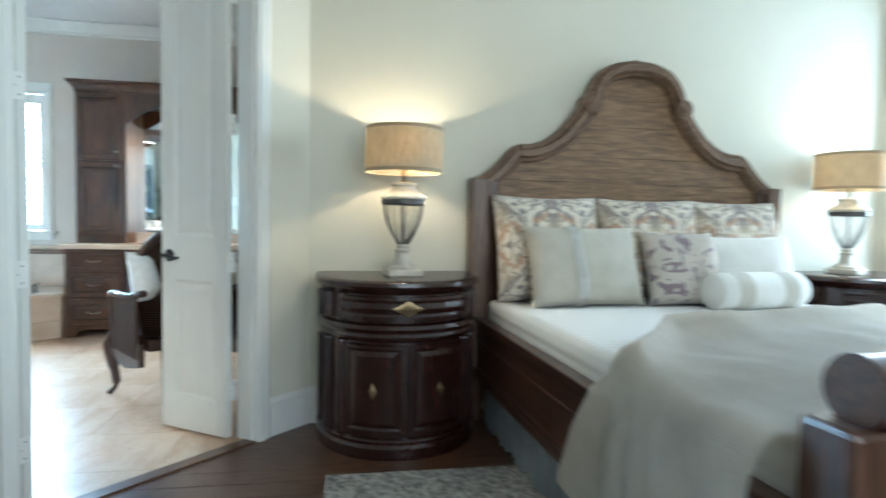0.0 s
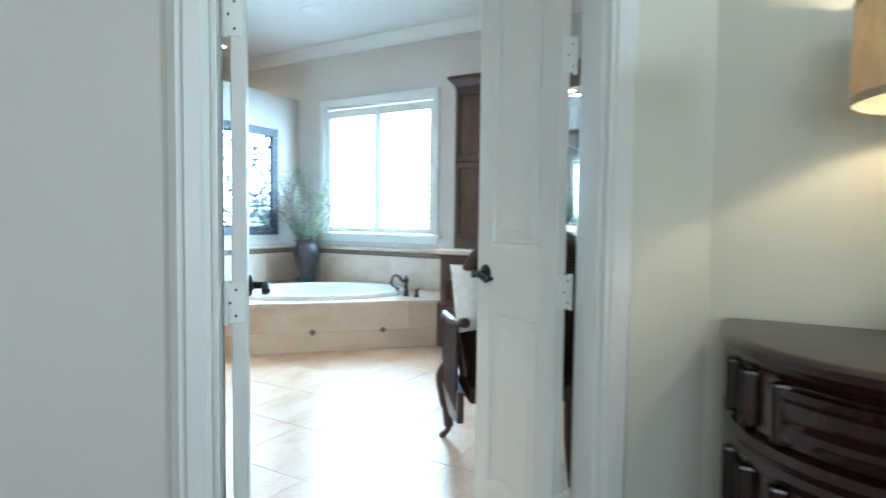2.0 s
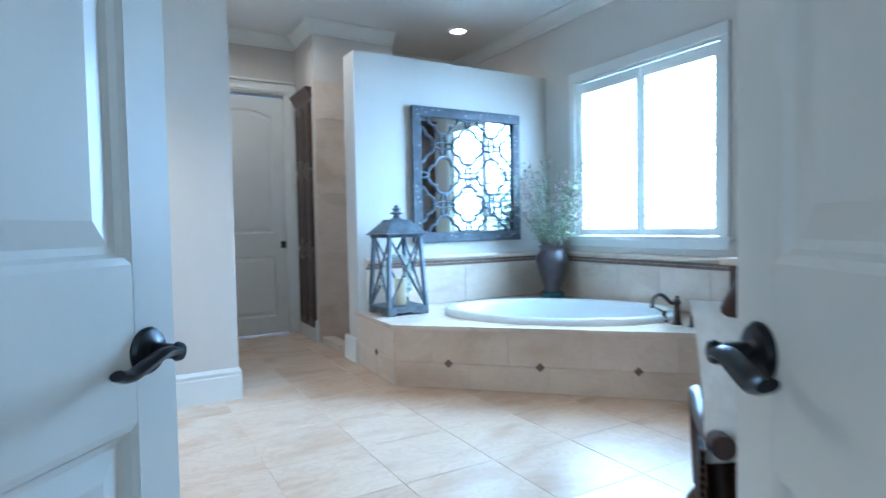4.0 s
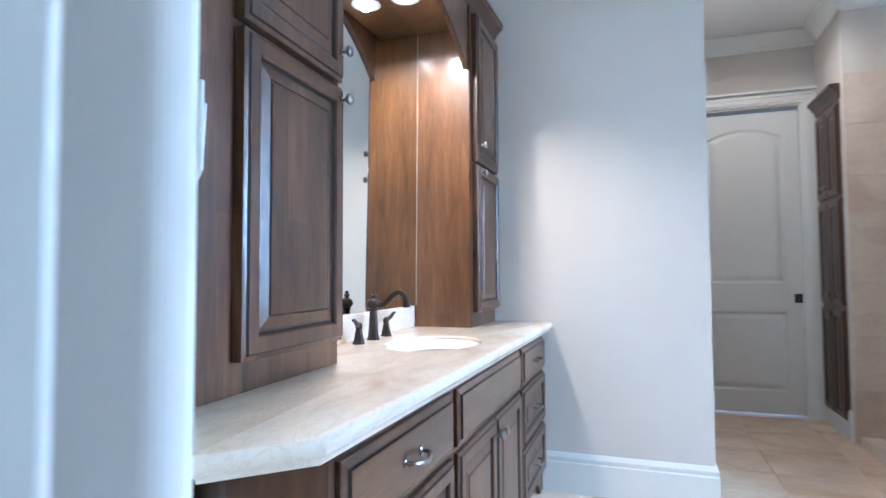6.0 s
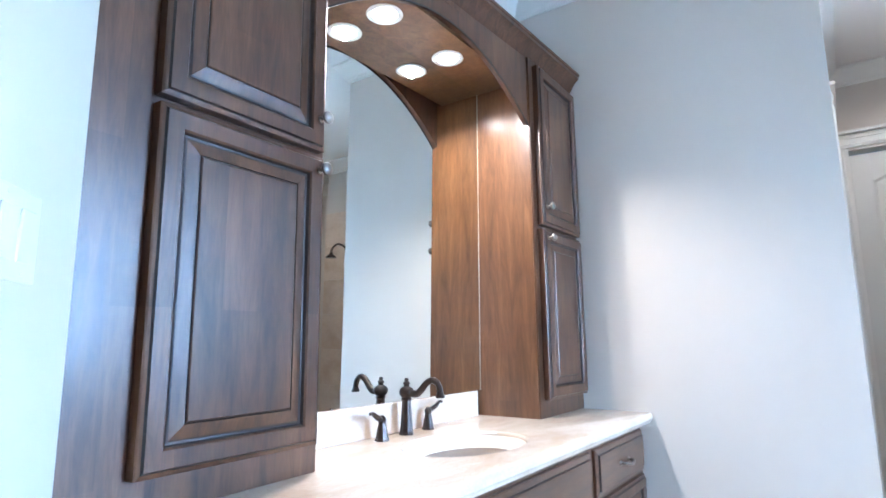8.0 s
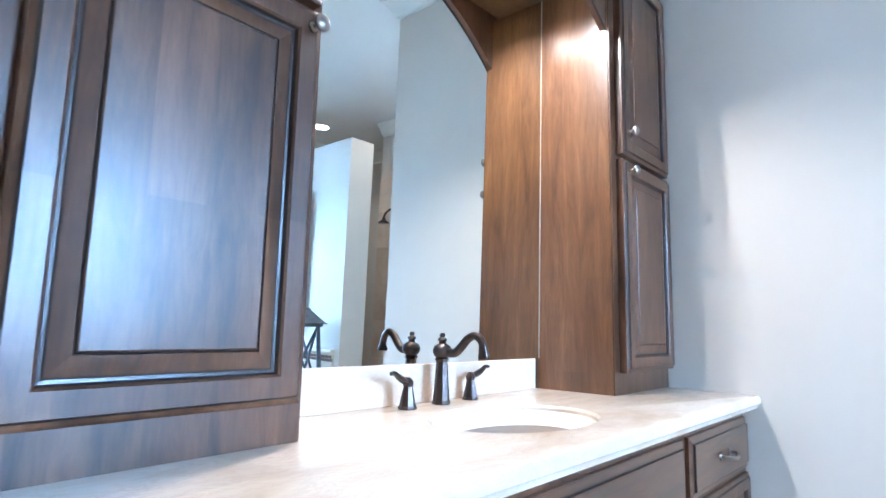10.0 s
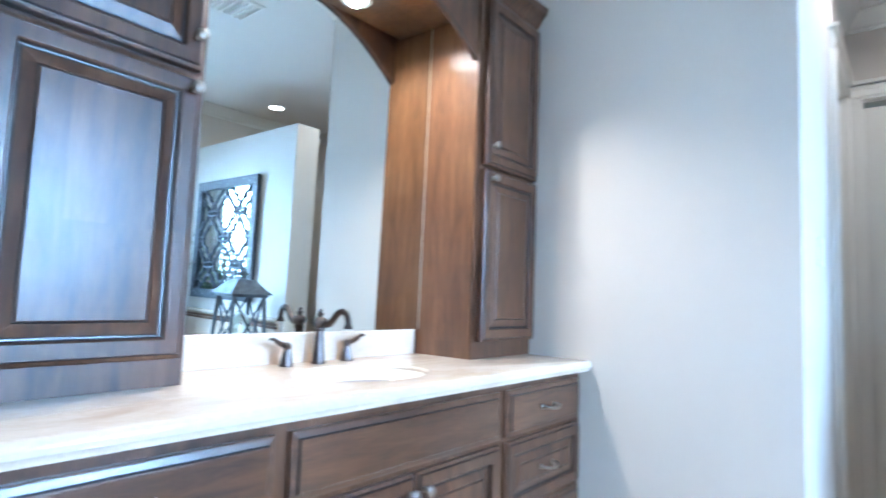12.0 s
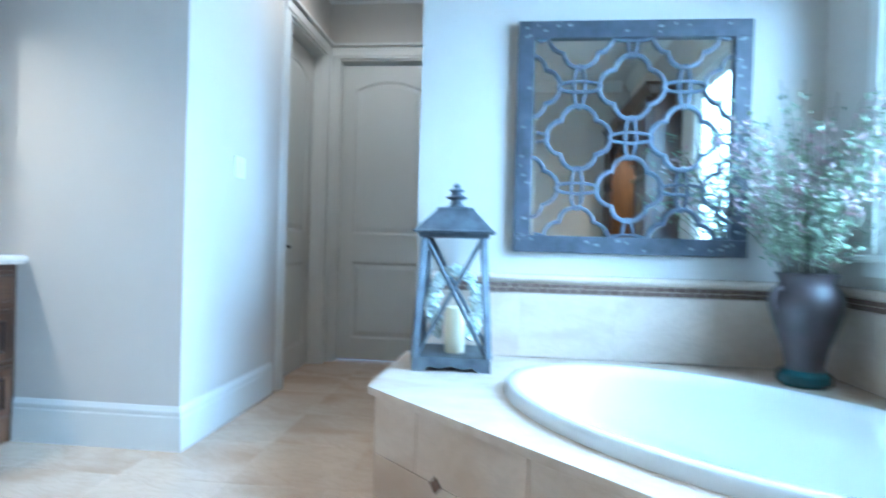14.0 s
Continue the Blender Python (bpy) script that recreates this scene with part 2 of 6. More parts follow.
_nt.links.new(_b.outputs[0], _mx.inputs[1])
_nt.links.new(_tr.outputs[0], _mx.inputs[2])
_nt.links.new(_mx.outputs[0], _nt.nodes["Material Output"].inputs[0])

# ---- building helpers ----
R2 = math.sqrt(2)


def ud(u, d):
    """A point by its run along the diagonal door wall and its depth through it."""
    return ((d + u) / R2, (d - u) / R2)


def part(name, bm, mat, parent=None, label="", smooth=False, sharp=40):
    me = bpy.data.meshes.new(name)
    bmesh.ops.recalc_face_normals(bm, faces=bm.faces)
    bm.to_mesh(me)
    bm.free()
    me.materials.append(mat)
    if smooth:
        me.shade_smooth()
        me.set_sharp_from_angle(angle=radians(sharp))
    ob = new(name, me)
    ob.parent = parent
    if label:
        ob["label"] = label
    return ob


def thing(name, m, label, category, group="", kind=""):
    ob = new(name)
    ob.matrix_world = m
    ob.empty_display_size = 0.1
    return tagged(ob, label, category, group, kind)


def box(x0, x1, y0, y1, z0, z1, bevel=0.0, seg=2, bm=None):
    b = bmesh.new()
    g = bmesh.ops.create_cube(b, size=1)
    for v in g["verts"]:
        v.co = Vector((x0 + (v.co.x + 0.5) * (x1 - x0), y0 + (v.co.y + 0.5) * (y1 - y0), z0 + (v.co.z + 0.5) * (z1 - z0)))
    if bevel:
        bmesh.ops.bevel(b, geom=list(b.edges), offset=bevel, segments=seg, profile=0.6, affect='EDGES')
    return join(bm, b)


def join(a, b):
    if a is None:
        return b
    me = bpy.data.meshes.new("tmp")
    b.to_mesh(me)
    b.free()
    a.from_mesh(me)
    bpy.data.meshes.remove(me)
    return a


def prism(pts, z0, z1, bevel=0.0, bm=None, axis='z', seg=2):
    """A straight solid over an outline; axis tells which way it is drawn out."""
    b = bmesh.new()
    put = {'z': lambda p, h: (p[0], p[1], h), 'y': lambda p, h: (p[0], h, p[1]), 'x': lambda p, h: (h, p[0], p[1])}[axis]
    lo = [b.verts.new(put(p, z0)) for p in pts]
    hi = [b.verts.new(put(p, z1)) for p in pts]
    n = len(pts)
    caps = [b.faces.new(lo[::-1]), b.faces.new(hi)]
    for i in range(n):
        b.faces.new((lo[i], lo[(i + 1) % n], hi[(i + 1) % n], hi[i]))
    if bevel:
        bmesh.ops.bevel(b, geom=[e for f in caps for e in f.edges], offset=bevel, segments=seg, profile=0.6, affect='EDGES')
    bmesh.ops.recalc_face_normals(b, faces=b.faces)
    bmesh.ops.triangulate(b, faces=[f for f in b.faces if len(f.verts) > 4])
    return join(bm, b)


def lathe(profile, seg=32, bm=None, cx=0, cy=0, sx=1.0, sy=1.0, a0=0.0, a1=2 * math.pi):
    b = bmesh.new()
    full = abs(a1 - a0) > 6.2
    n = seg if full else seg + 1
    rings = []
    for r, z in profile:
        rings.append([b.verts.new((cx + r * sx * math.cos(a0 + (a1 - a0) * k / seg), cy + r * sy * math.sin(a0 + (a1 - a0) * k / seg), z)) for k in range(n)])
    for p, q in zip(rings, rings[1:]):
        for k in range(seg):
            b.faces.new((p[k], p[(k + 1) % n], q[(k + 1) % n], q[k]))
    if profile[0][0] > 1e-4 and profile[-1][0] > 1e-4:
        for k in range(seg):
            b.faces.new((rings[-1][k], rings[-1][(k + 1) % n], rings[0][(k + 1) % n], rings[0][k]))
    bmesh.ops.remove_doubles(b, verts=b.verts, dist=1e-5)
    return join(bm, b)


def tube(pts, radii, seg=10, bm=None, flat=1.0):
    """A round rod along points; radii one or many."""
    b = bmesh.new()
    pts = [Vector(p) for p in pts]
    if isinstance(radii, (int, float)):
        radii = [radii] * len(pts)
    rings, up = [], Vector((0.13, 0.21, 0.97)).normalized()
    for i, p in enumerate(pts):
        d = (pts[min(i + 1, len(pts) - 1)] - pts[max(i - 1, 0)]).normalized()
        a = d.cross(up)
        if a.length < 0.05:
            a = d.cross(Vector((1, 0, 0)))
        a.normalize()
        c = d.cross(a).normalized()
        up = -c if c.dot(up) < 0 else c
        c = up
        rings.append([b.verts.new(p + (a * math.cos(t) + c * math.sin(t) * flat) * radii[i]) for t in [2 * math.pi * k / seg for k in range(seg)]])
    for p, q in zip(rings, rings[1:]):
        for k in range(seg):
            b.faces.new((p[k], p[(k + 1) % seg], q[(k + 1) % seg], q[k]))
    b.faces.new(rings[0][::-1])
    b.faces.new(rings[-1])
    return join(bm, b)


def smooth_line(pts, n=8):
    """Catmull-Rom points through the given ones."""
    P = [Vector(p) for p in pts]
    P = [2 * P[0] - P[1]] + P + [2 * P[-1] - P[-2]]
    out = []
    for i in range(1, len(P) - 2):
        for k in range(n):
            t = k / n
            a, b, c, d = P[i - 1], P[i], P[i + 1], P[i + 2]
            out.append(0.5 * (2 * b + (c - a) * t + (2 * a - 5 * b + 4 * c - d) * t * t + (3 * b - a - 3 * c + d) * t ** 3))
    return out + [P[-2]]


def molding(path, profile, z=0.0, closed=False, bm=None):
    """Sweeps a profile of (out, up) along a plan line, mitred; out is to the left of the line's run."""
    b = bmesh.new()
    n = len(path)
    P = [Vector((*p, 0)) for p in path]
    rings = []
    for i in range(n):
        d0 = (P[i] - P[i - 1]).normalized() if (i or closed) else None
        d1 = (P[(i + 1) % n] - P[i]).normalized() if (i < n - 1 or closed) else None
        d0, d1 = d0 or d1, d1 or d0
        n0, n1 = Vector((-d0.y, d0.x, 0)), Vector((-d1.y, d1.x, 0))
        m = (n0 + n1).normalized()
        m = m / max(0.3, m.dot(n0))
        rings.append([b.verts.new(P[i] + m * o + Vector((0, 0, z + h))) for o, h in profile])
    k = len(profile)
    for i in range(n if closed else n - 1):
        p, q = rings[i], rings[(i + 1) % n]
        for j in range(k):
            b.faces.new((p[j], p[(j + 1) % k], q[(j + 1) % k], q[j]))
    if not closed:
        b.faces.new(rings[0])
        b.faces.new(rings[-1][::-1])
    return join(bm, b)


def outline(w, z0, z1, inset=0.0, rise=0.0, n=10):
    """A door panel's outline in x and z, with an arched top if rise is given."""
    h = w / 2 - inset
    pts = [(-h, z0 + inset), (h, z0 + inset)]
    for k in range(n + 1):
        x = h - 2 * h * k / n
        pts.append((x, z1 - inset - rise * (x / (w / 2)) ** 2 if rise else z1 - inset))
    return pts


def rings(outs, bm=None, flip=1):
    """Skins nested outlines, each (points, depth); depth runs along -y times flip."""
    b = bmesh.new()
    rr = [[b.verts.new((x, -dp * flip, z)) for x, z in pts] for pts, dp in outs]
    n = len(rr[0])
    for p, q in zip(rr, rr[1:]):
        for k in range(n):
            b.faces.new((p[k], p[(k + 1) % n], q[(k + 1) % n], q[k]))
    b.faces.new(rr[-1])
    return join(bm, b)


def wall(name, p0, p1, thick, z0, z1, mat, openings=(), label="", parent=None):
    """A wall from p0 to p1, its thickness to the right of the run; openings are (s0, s1, z0, z1)."""
    p0, p1 = Vector(p0), Vector(p1)
    L = (p1 - p0).length
    ss = sorted({0, L, *[o[0] for o in openings], *[o[1] for o in openings]})
    zs = sorted({z0, z1, *[o[2] for o in openings], *[o[3] for o in openings]})
    bm = None
    for a, c in zip(ss, ss[1:]):
        for e, f in zip(zs, zs[1:]):
            if not any(o[0] - 1e-6 <= a and c <= o[1] + 1e-6 and o[2] - 1e-6 <= e and f <= o[3] + 1e-6 for o in openings):
                bm = box(a, c, -thick, 0, e, f, bm=bm)
    bmesh.ops.remove_doubles(bm, verts=bm.verts, dist=1e-5)
    bm.verts.index_update()
    doubled = {}
    for f in bm.faces:
        doubled.setdefault(tuple(sorted(v.index for v in f.verts)), []).append(f)
    bmesh.ops.delete(bm, geom=[f for fs in doubled.values() if len(fs) > 1 for f in fs], context='FACES_ONLY')
    ob = part(name, bm, mat, parent)
    ob.matrix_world = Matrix.Translation((*p0, 0)) @ Matrix.Rotation(math.atan2(p1.y - p0.y, p1.x - p0.x), 4, 'Z')
    return tagged(ob, label, "wall", kind="structure")


# ---- the large structure ----
ZC, ZB = 3.0, 3.35          # ceilings of the bathroom and the bedroom
XE, YN, YS = 4.07, 6.06, 0.20  # east window wall, hall end, south wall
XBED, XBS = 1.12, 1.321     # bed wall at its north and south end
DB, DI = 0.728, 0.848       # bedroom and bathroom face of the diagonal door wall
UL, UR, HD = -0.499, 0.505, 2.44

tagged(part("floor_bathroom_bed", prism([(1.2 + 0.25, -0.25), (4.3, -0.25), (4.3, 6.3), (-0.4, 6.3), (-0.4, 1.52)], -0.12, -0.0025), M_GROUT),
       "sand-coloured grout bed under the bathroom tiles", "floor", kind="structure")
tagged(part("floor_bedroom_base", prism([(1.4, -0.35), (1.4, -5.2), (-4.2, -5.2), (-4.2, 4.2), (-3.15, 4.2)], -0.12, -0.012), M_GLAZE),
       "dark base under the bedroom floor boards", "floor", kind="structure")
tagged(part("ceiling_bathroom", box(-0.5, 4.4, 0.05, 6.3, ZC, ZC + 0.12), M_CEIL), "pale painted bathroom ceiling", "ceiling", kind="structure")
tagged(part("ceiling_bedroom", box(-4.2, 1.5, -5.2, 4.2, ZB, ZB + 0.12), M_CEIL), "pale painted bedroom ceiling", "ceiling", kind="structure")

# diagonal door wall with its deep left mass; header over the opening
pl = [ud(UL, DB), ud(UL, DI), ud(-0.642, DI)] + [ud(-0.682 + 0.04 * math.cos(0.157 * k), 1.299 + 0.04 * math.sin(0.157 * k)) for k in range(11)] + [(-0.215, 2.141), (-0.35, 2.276), (-3.2, 4.2), (-3.17, 4.2)]
tagged(part("wall_door_left", prism(pl, 0, ZB), M_WALL), "greige painted wall beside the double doors", "wall", kind="structure")
pr = [ud(UR, DB), (XBED, 1.0296 - XBED), (XBED + 0.13, 1.0296 - XBED - 0.006), (XBED + 0.13, YS - 0.12), (2.0, YS - 0.12), (2.0, YS), (1.0, YS), ud(UR, DI)]
tagged(part("wall_door_right", prism(pr, 0, ZB), M_WALL), "greige painted wall beside the double doors", "wall", kind="structure")
tagged(part("wall_door_header", prism([ud(UL, DB), ud(UR, DB), ud(UR, DI), ud(UL, DI)], HD, ZB), M_WALL), "painted wall above the double doors", "wall", kind="structure")

# the bedroom's cream paint on the bedroom side of the door wall
for ob in [o for o in bpy.data.objects if o.name in ("wall_door_left", "wall_door_right", "wall_door_header")]:
    ob.data.materials.append(M_WALLBED)
    for f in ob.data.polygons:
        if f.normal.x + f.normal.y < -1.2:
            f.material_index = 1

wall("wall_vanity", (-0.215, 4.015), (-0.215, 2.16), 0.13, 0, ZC, M_WALL, label="greige painted wall behind the vanity")
wall("wall_vanity_end", (1.145, 4.015), (-0.215, 4.015), 0.14, 0, ZC, M_WALL, label="greige painted wall at the vanity's end")
wall("wall_hall_left", (1.145, YN), (1.145, 4.155), 0.14, 0, ZC, M_WALL, [(0.12, 0.88, 0, HD)], "greige painted hall wall with a door")
wall("wall_hall_end", (4.2, YN), (1.0, YN), 0.14, 0, ZC, M_WALL, [(2.17, 2.975, 0, HD)], "greige painted end wall of the hall")
wall("wall_east", (XE, 0.05), (XE, YN), 0.15, 0, ZC, M_WALL, [(2.595, 3.99, 0.97, 2.32)], "greige painted window wall above the tub")
wall("wall_south", (2.0, YS), (4.2, YS), 0.12, 0, ZC, M_WALL, label="greige painted south wall of the bathroom")
wall("wall_wing", (2.14, 4.45), (XE, 4.45), -0.22, 0, 2.458, M_WALL, label="pale painted partial-height wall beside the tub")
wall("wall_pier", (2.13, 5.45), (2.95, 5.45), -0.61, 0, ZC, M_WALL, label="painted pier at the shower")

wall("wall_bed", (XBS, -3.93), (XBED, 1.0296 - XBED), 0.12, 0, ZB, M_WALLBED, label="cream painted wall behind the bed")
wall("wall_bed_diagonal", (0.35, -4.9), (XBS, -3.93), 0.12, 0, ZB, M_WALLBED, [(0.2, 1.2, 0.6, 2.5)], "cream painted diagonal wall with a window past the bed")
wall("wall_bedroom_south", (-4.0, -4.9), (0.35, -4.9), 0.15, 0, ZB, M_WALLBED, [], "cream painted bedroom wall")
wall("wall_bedroom_west", (-4.0, 4.0), (-4.0, -4.9), 0.15, 0, ZB, M_WALLBED, [(4.3, 6.9, 0.5, 2.5)], "cream painted bedroom wall")
wall("wall_bedroom_north", (-2.9, 4.0), (-4.0, 4.0), 0.15, 0, ZB, M_WALLBED, label="cream painted bedroom wall")


# outside the window: bright overcast distance
_m, _nt, _b = nodes_of("bright_outdoors")
_e = _nt.nodes.new("ShaderNodeEmission")
_c = ramp(_nt, noise_tex(_nt, coords(_nt, (1, 1, 1)), 1.6, 6, 0.65), [(0.42, (0.55, 0.78, 0.72)), (0.56, (0.85, 0.95, 1.0))])
_nt.links.new(_c, _e.inputs[0])
_e.inputs[1].default_value = 4.5
_nt.links.new(_e.outputs[0], _nt.nodes["Material Output"].inputs[0])
tagged(part("backdrop", box(5.6, 5.62, 0.0, 7.0, -0.5, 5.0), _m), "bright hazy garden outside the window", "backdrop", kind="structure")
tagged(part("ground", box(4.3, 60, -40, 40, -0.4, -0.3), plain("lawn", (0.06, 0.10, 0.03), 0.9, vary=0.4)), "green lawn outside the house", "ground", kind="structure")

# ---- trim ----
CROWN = [(0, -0.115), (0.012, -0.115), (0.016, -0.1), (0.03, -0.09), (0.05, -0.05), (0.075, -0.025), (0.082, -0.012), (0.095, -0.01), (0.095, 0), (0, 0)]
BASE = [(0, 0), (0.016, 0), (0.016, 0.15), (0.012, 0.158), (0.014, 0.165), (0.014, 0.178), (0.008, 0.19), (0.004, 0.2), (0, 0.2)]


def crown(name, path, z, label="white painted crown moulding"):
    return tagged(part(name, molding(path, CROWN, z), M_TRIM, smooth=True, sharp=25), label, "crown moulding", kind="structure")


def base(name, path, label="white painted tall baseboard"):
    return tagged(part(name, molding(path, BASE, 0), M_TRIM, smooth=True, sharp=25), label, "baseboard", kind="structure")


crown("trim_crown_east", [(XE, YS), (XE, YN)], ZC - 0.002)
crown("trim_crown_hall", [(2.13, YN), (1.145, YN), (1.145, 4.015), (-0.215, 4.015), (-0.215, 2.141), (0.52, 1.406)], ZC - 0.002)
crown("trim_crown_south", [(1.0, YS), (XE - 0.1, YS)], ZC - 0.002)
crown("trim_crown_pier", [(2.95, 5.45), (2.13, 5.45), (2.13, YN - 0.1)], ZC - 0.004)
crown("trim_crown_shower", [(XE - 0.1, YN), (2.95, YN)], ZC - 0.002)
crown("trim_crown_bedroom", [(0.34, -4.89), (XBS, -3.93), (XBED, 1.0296 - XBED), (-2.9, 3.93)], ZB - 0.002)
base("baseboard_vanity_end", [(1.145, 5.02), (1.145, 4.015), (0.33, 4.015)])
base("baseboard_switch_wall", [ud(-0.87, 1.345), ud(-0.642, 1.339), ud(-0.642, 0.95)])
base("baseboard_pier", [(2.13, YN), (2.13, 5.47)][::-1])
base("baseboard_wing", [(2.128, 4.47), (2.128, 4.72)])
base("baseboard_bed_left", [(XBED + 0.045, -0.95), (XBED, 1.0296 - XBED), ud(UR + 0.09, DB)])
base("baseboard_bed_right", [(0.34, -4.89), (XBS, -3.93), (1.27, -2.98)])
base("baseboard_door_left", [ud(UL - 0.09, DB), (-2.9, 3.93)])

CASE = [(0, 0), (0.022, 0), (0.022, 0.012), (0.03, 0.02), (0.03, 0.055), (0.022, 0.062), (0.024, 0.075), (0.016, 0.088), (0.010, 0.095), (0, 0.095)]


def casing(name, parent_m, x0, x1, h, label="white painted door casing", jamb=0.12, w=1.0):
    """Casing on the -y side of an opening x0..x1, with jambs running to +y."""
    ob = thing(name, parent_m, label, "door casing", kind="structure")
    for nm, x, s in (("casing_side", x0, -1), ("casing_side", x1, 1)):
        pts = [(x + s * b * w, -a) for a, b in CASE]
        part(nm, prism(pts, 0, h + 0.0), M_TRIM, ob, smooth=True, sharp=25)
    pts = [(-a, h + b * w) for a, b in CASE]
    bm = prism(pts, x0 - 0.095 * w, x1 + 0.095 * w, axis='x')
    part("casing_head", bm, M_TRIM, ob, smooth=True, sharp=25)
    part("head_cap", box(x0 - 0.12 * w, x1 + 0.12 * w, -0.045, 0, h + 0.095 * w, h + 0.118 * w, 0.006), M_TRIM, ob)
    part("jamb", box(x0 - 0.004, x0 + 0.014, 0.001, jamb - 0.001, 0, h - 0.016), M_TRIM, ob)
    part("jamb", box(x1 - 0.014, x1 + 0.004, 0.001, jamb - 0.001, 0, h - 0.016), M_TRIM, ob)
    part("head_jamb", box(x0, x1, 0.001, jamb - 0.001, h - 0.016, h + 0.002), M_TRIM, ob)
    return ob


def panel_door(name, m, w, h, label, stile=0.1, t=0.035, rise=0.06, group="", struct=True):
    """A two-panel door with an arched upper panel; x from the hinge, y through its thickness."""
    ob = thing(name, m, label, "door", group, "structure" if struct else "")
    zs = (0.012, 0.18, 0.81, 1.03, h - 0.12)
    part("stile", box(0, stile, 0, t, zs[0], h, 0.002, 1), M_DOOR, ob)
    part("stile", box(w - stile, w, 0, t, zs[0], h, 0.002, 1), M_DOOR, ob)
    part("rail", box(stile, w - stile, 0, t, zs[0], zs[1]), M_DOOR, ob)
    part("rail", box(stile, w - stile, 0, t, zs[2], zs[3]), M_DOOR, ob)
    pw, c = w - 2 * stile, w / 2
    top = [(stile, h), (w - stile, h)] + [(c + x, z) for x, z in outline(pw, zs[3], zs[4], 0, rise, 14)[2:]]
    part("rail", prism(top, 0, t, axis='y'), M_DOOR, ob)
    for z0, z1, r in ((zs[1], zs[2], 0), (zs[3], zs[4], rise)):
        bm = None
        for side in (1, -1):
            lo = [(outline(pw, z0, z1, i, r, 14), d) for i, d in ((0, 0), (0.010, -0.003), (0.016, -0.011), (0.026, -0.013), (0.06, -0.004), (0.066, -0.004))]
            b2 = rings(lo, flip=side)
            for v in b2.verts:
                v.co.x += c
                if side < 0:
                    v.co.y += t
            bm = join(bm, b2)
        part("panel", bm, M_DOOR, ob, smooth=True, sharp=12)
    return ob


def lever(parent, x, z, t, sgn, both=True):
    """A dark lever handle on a round rose, one on either face."""
    for face in ((-1, 1) if both else (-1,)):
        y = 0 if face < 0 else t
        hd = part("lever_handle", lathe([(0.0, 0), (0.033, 0), (0.034, 0.004), (0.03, 0.009), (0.018, 0.011), (0.012, 0.016), (0.011, 0.045), (0.014, 0.05), (0.012, 0.056), (0, 0.058)], 28), M_BLACK, parent, "oil-dark metal lever handle", True)
        hd.matrix_basis = pose(x, y, z, 90 if face < 0 else -90, 0, 0)
        pts = smooth_line([(0, 0, 0), (sgn * 0.025, 0, 0.004), (sgn * 0.06, 0, -0.004), (sgn * 0.09, 0, -0.012), (sgn * 0.112, 0, -0.006)], 5)
        lv = part("lever", tube([(p.x, y + face * 0.05, p.z) for p in pts], [0.011 + 0.003 * math.sin(i / len(pts) * 3) for i in range(len(pts))], 10, flat=0.6), M_BLACK, hd, "", True)
        lv.matrix_basis = hd.matrix_basis.inverted() @ pose(x, 0, z)


def hinges(parent, x, y0, y1, pin, zs):
    """Butt hinges: a screwed leaf on the door's edge and a knuckle in the gap to the jamb."""
    for z in zs:
        hg = part("hinge", box(x - 0.0025, x + 0.0005, y0, y1, z, z + 0.1, 0.001, 1), M_TRIM, parent, "cream painted butt hinge")
        part("hinge_pin", tube([(x - 0.004, pin, z - 0.004), (x - 0.004, pin, z + 0.104)], 0.0065, 8), M_TRIM, hg, "", True)
        for k, dy in ((0.018, 0.35), (0.05, 0.6), (0.082, 0.35)):
            yy = y0 + (y1 - y0) * dy
            part("screw", box(x - 0.0035, x - 0.002, yy - 0.003, yy + 0.003, z + k - 0.003, z + k + 0.003, 0.0008, 1), M_BRONZE, hg)


# the double doors between the rooms
casing("door_casing_bedroom", Matrix.Translation((*ud(0, DB), 0)) @ pose(0, 0, 0, 0, 0, -45), UL, UR, HD, "white painted casing of the double doorway", DI - DB, 0.92)
tagged(part("threshold", prism([ud(UL, DB - 0.02), ud(UR, DB - 0.02), ud(UR, DB + 0.055), ud(UL, DB + 0.055)], -0.012, 0.008, 0.003), M_FLOORWOOD), "dark wooden threshold strip in the doorway", "threshold", kind="structure")
a = Vector(ud(0.461, DI + 0.004)); c = Vector(ud(0.366, 1.30))
dr = panel_door("door_1", Matrix.Translation((*a, 0)) @ Matrix.Rotation(math.atan2(c.y - a.y, c.x - a.x), 4, 'Z'), 0.455, 2.42, "white painted two-panel door standing open into the bathroom", 0.085)
lever(dr, 0.395, 0.93, 0.035, -1)
hinges(dr, -0.001, -0.024, 0.03, -0.014, (0.2, 0.86, 1.55, 2.2))
a = Vector(ud(-0.427, 0.795)); c = Vector(ud(-0.457, 1.268))
dl = panel_door("door_2", Matrix.Translation((*a, 0)) @ Matrix.Rotation(math.atan2(c.y - a.y, c.x - a.x), 4, 'Z'), 0.474, 2.42, "white painted two-panel door with a dark lever, standing open", 0.085)
lever(dl, 0.412, 0.905, 0.035, -1)
hinges(dl, -0.001, 0.006, 0.062, 0.048, (0.2, 0.86, 1.55, 2.2))
part("latch_plate", box(0.4735, 0.4755, 0.006, 0.03, 0.845, 0.975, 0.0008, 1), M_PLASTIC, dl, "cream strike plate on the edge")

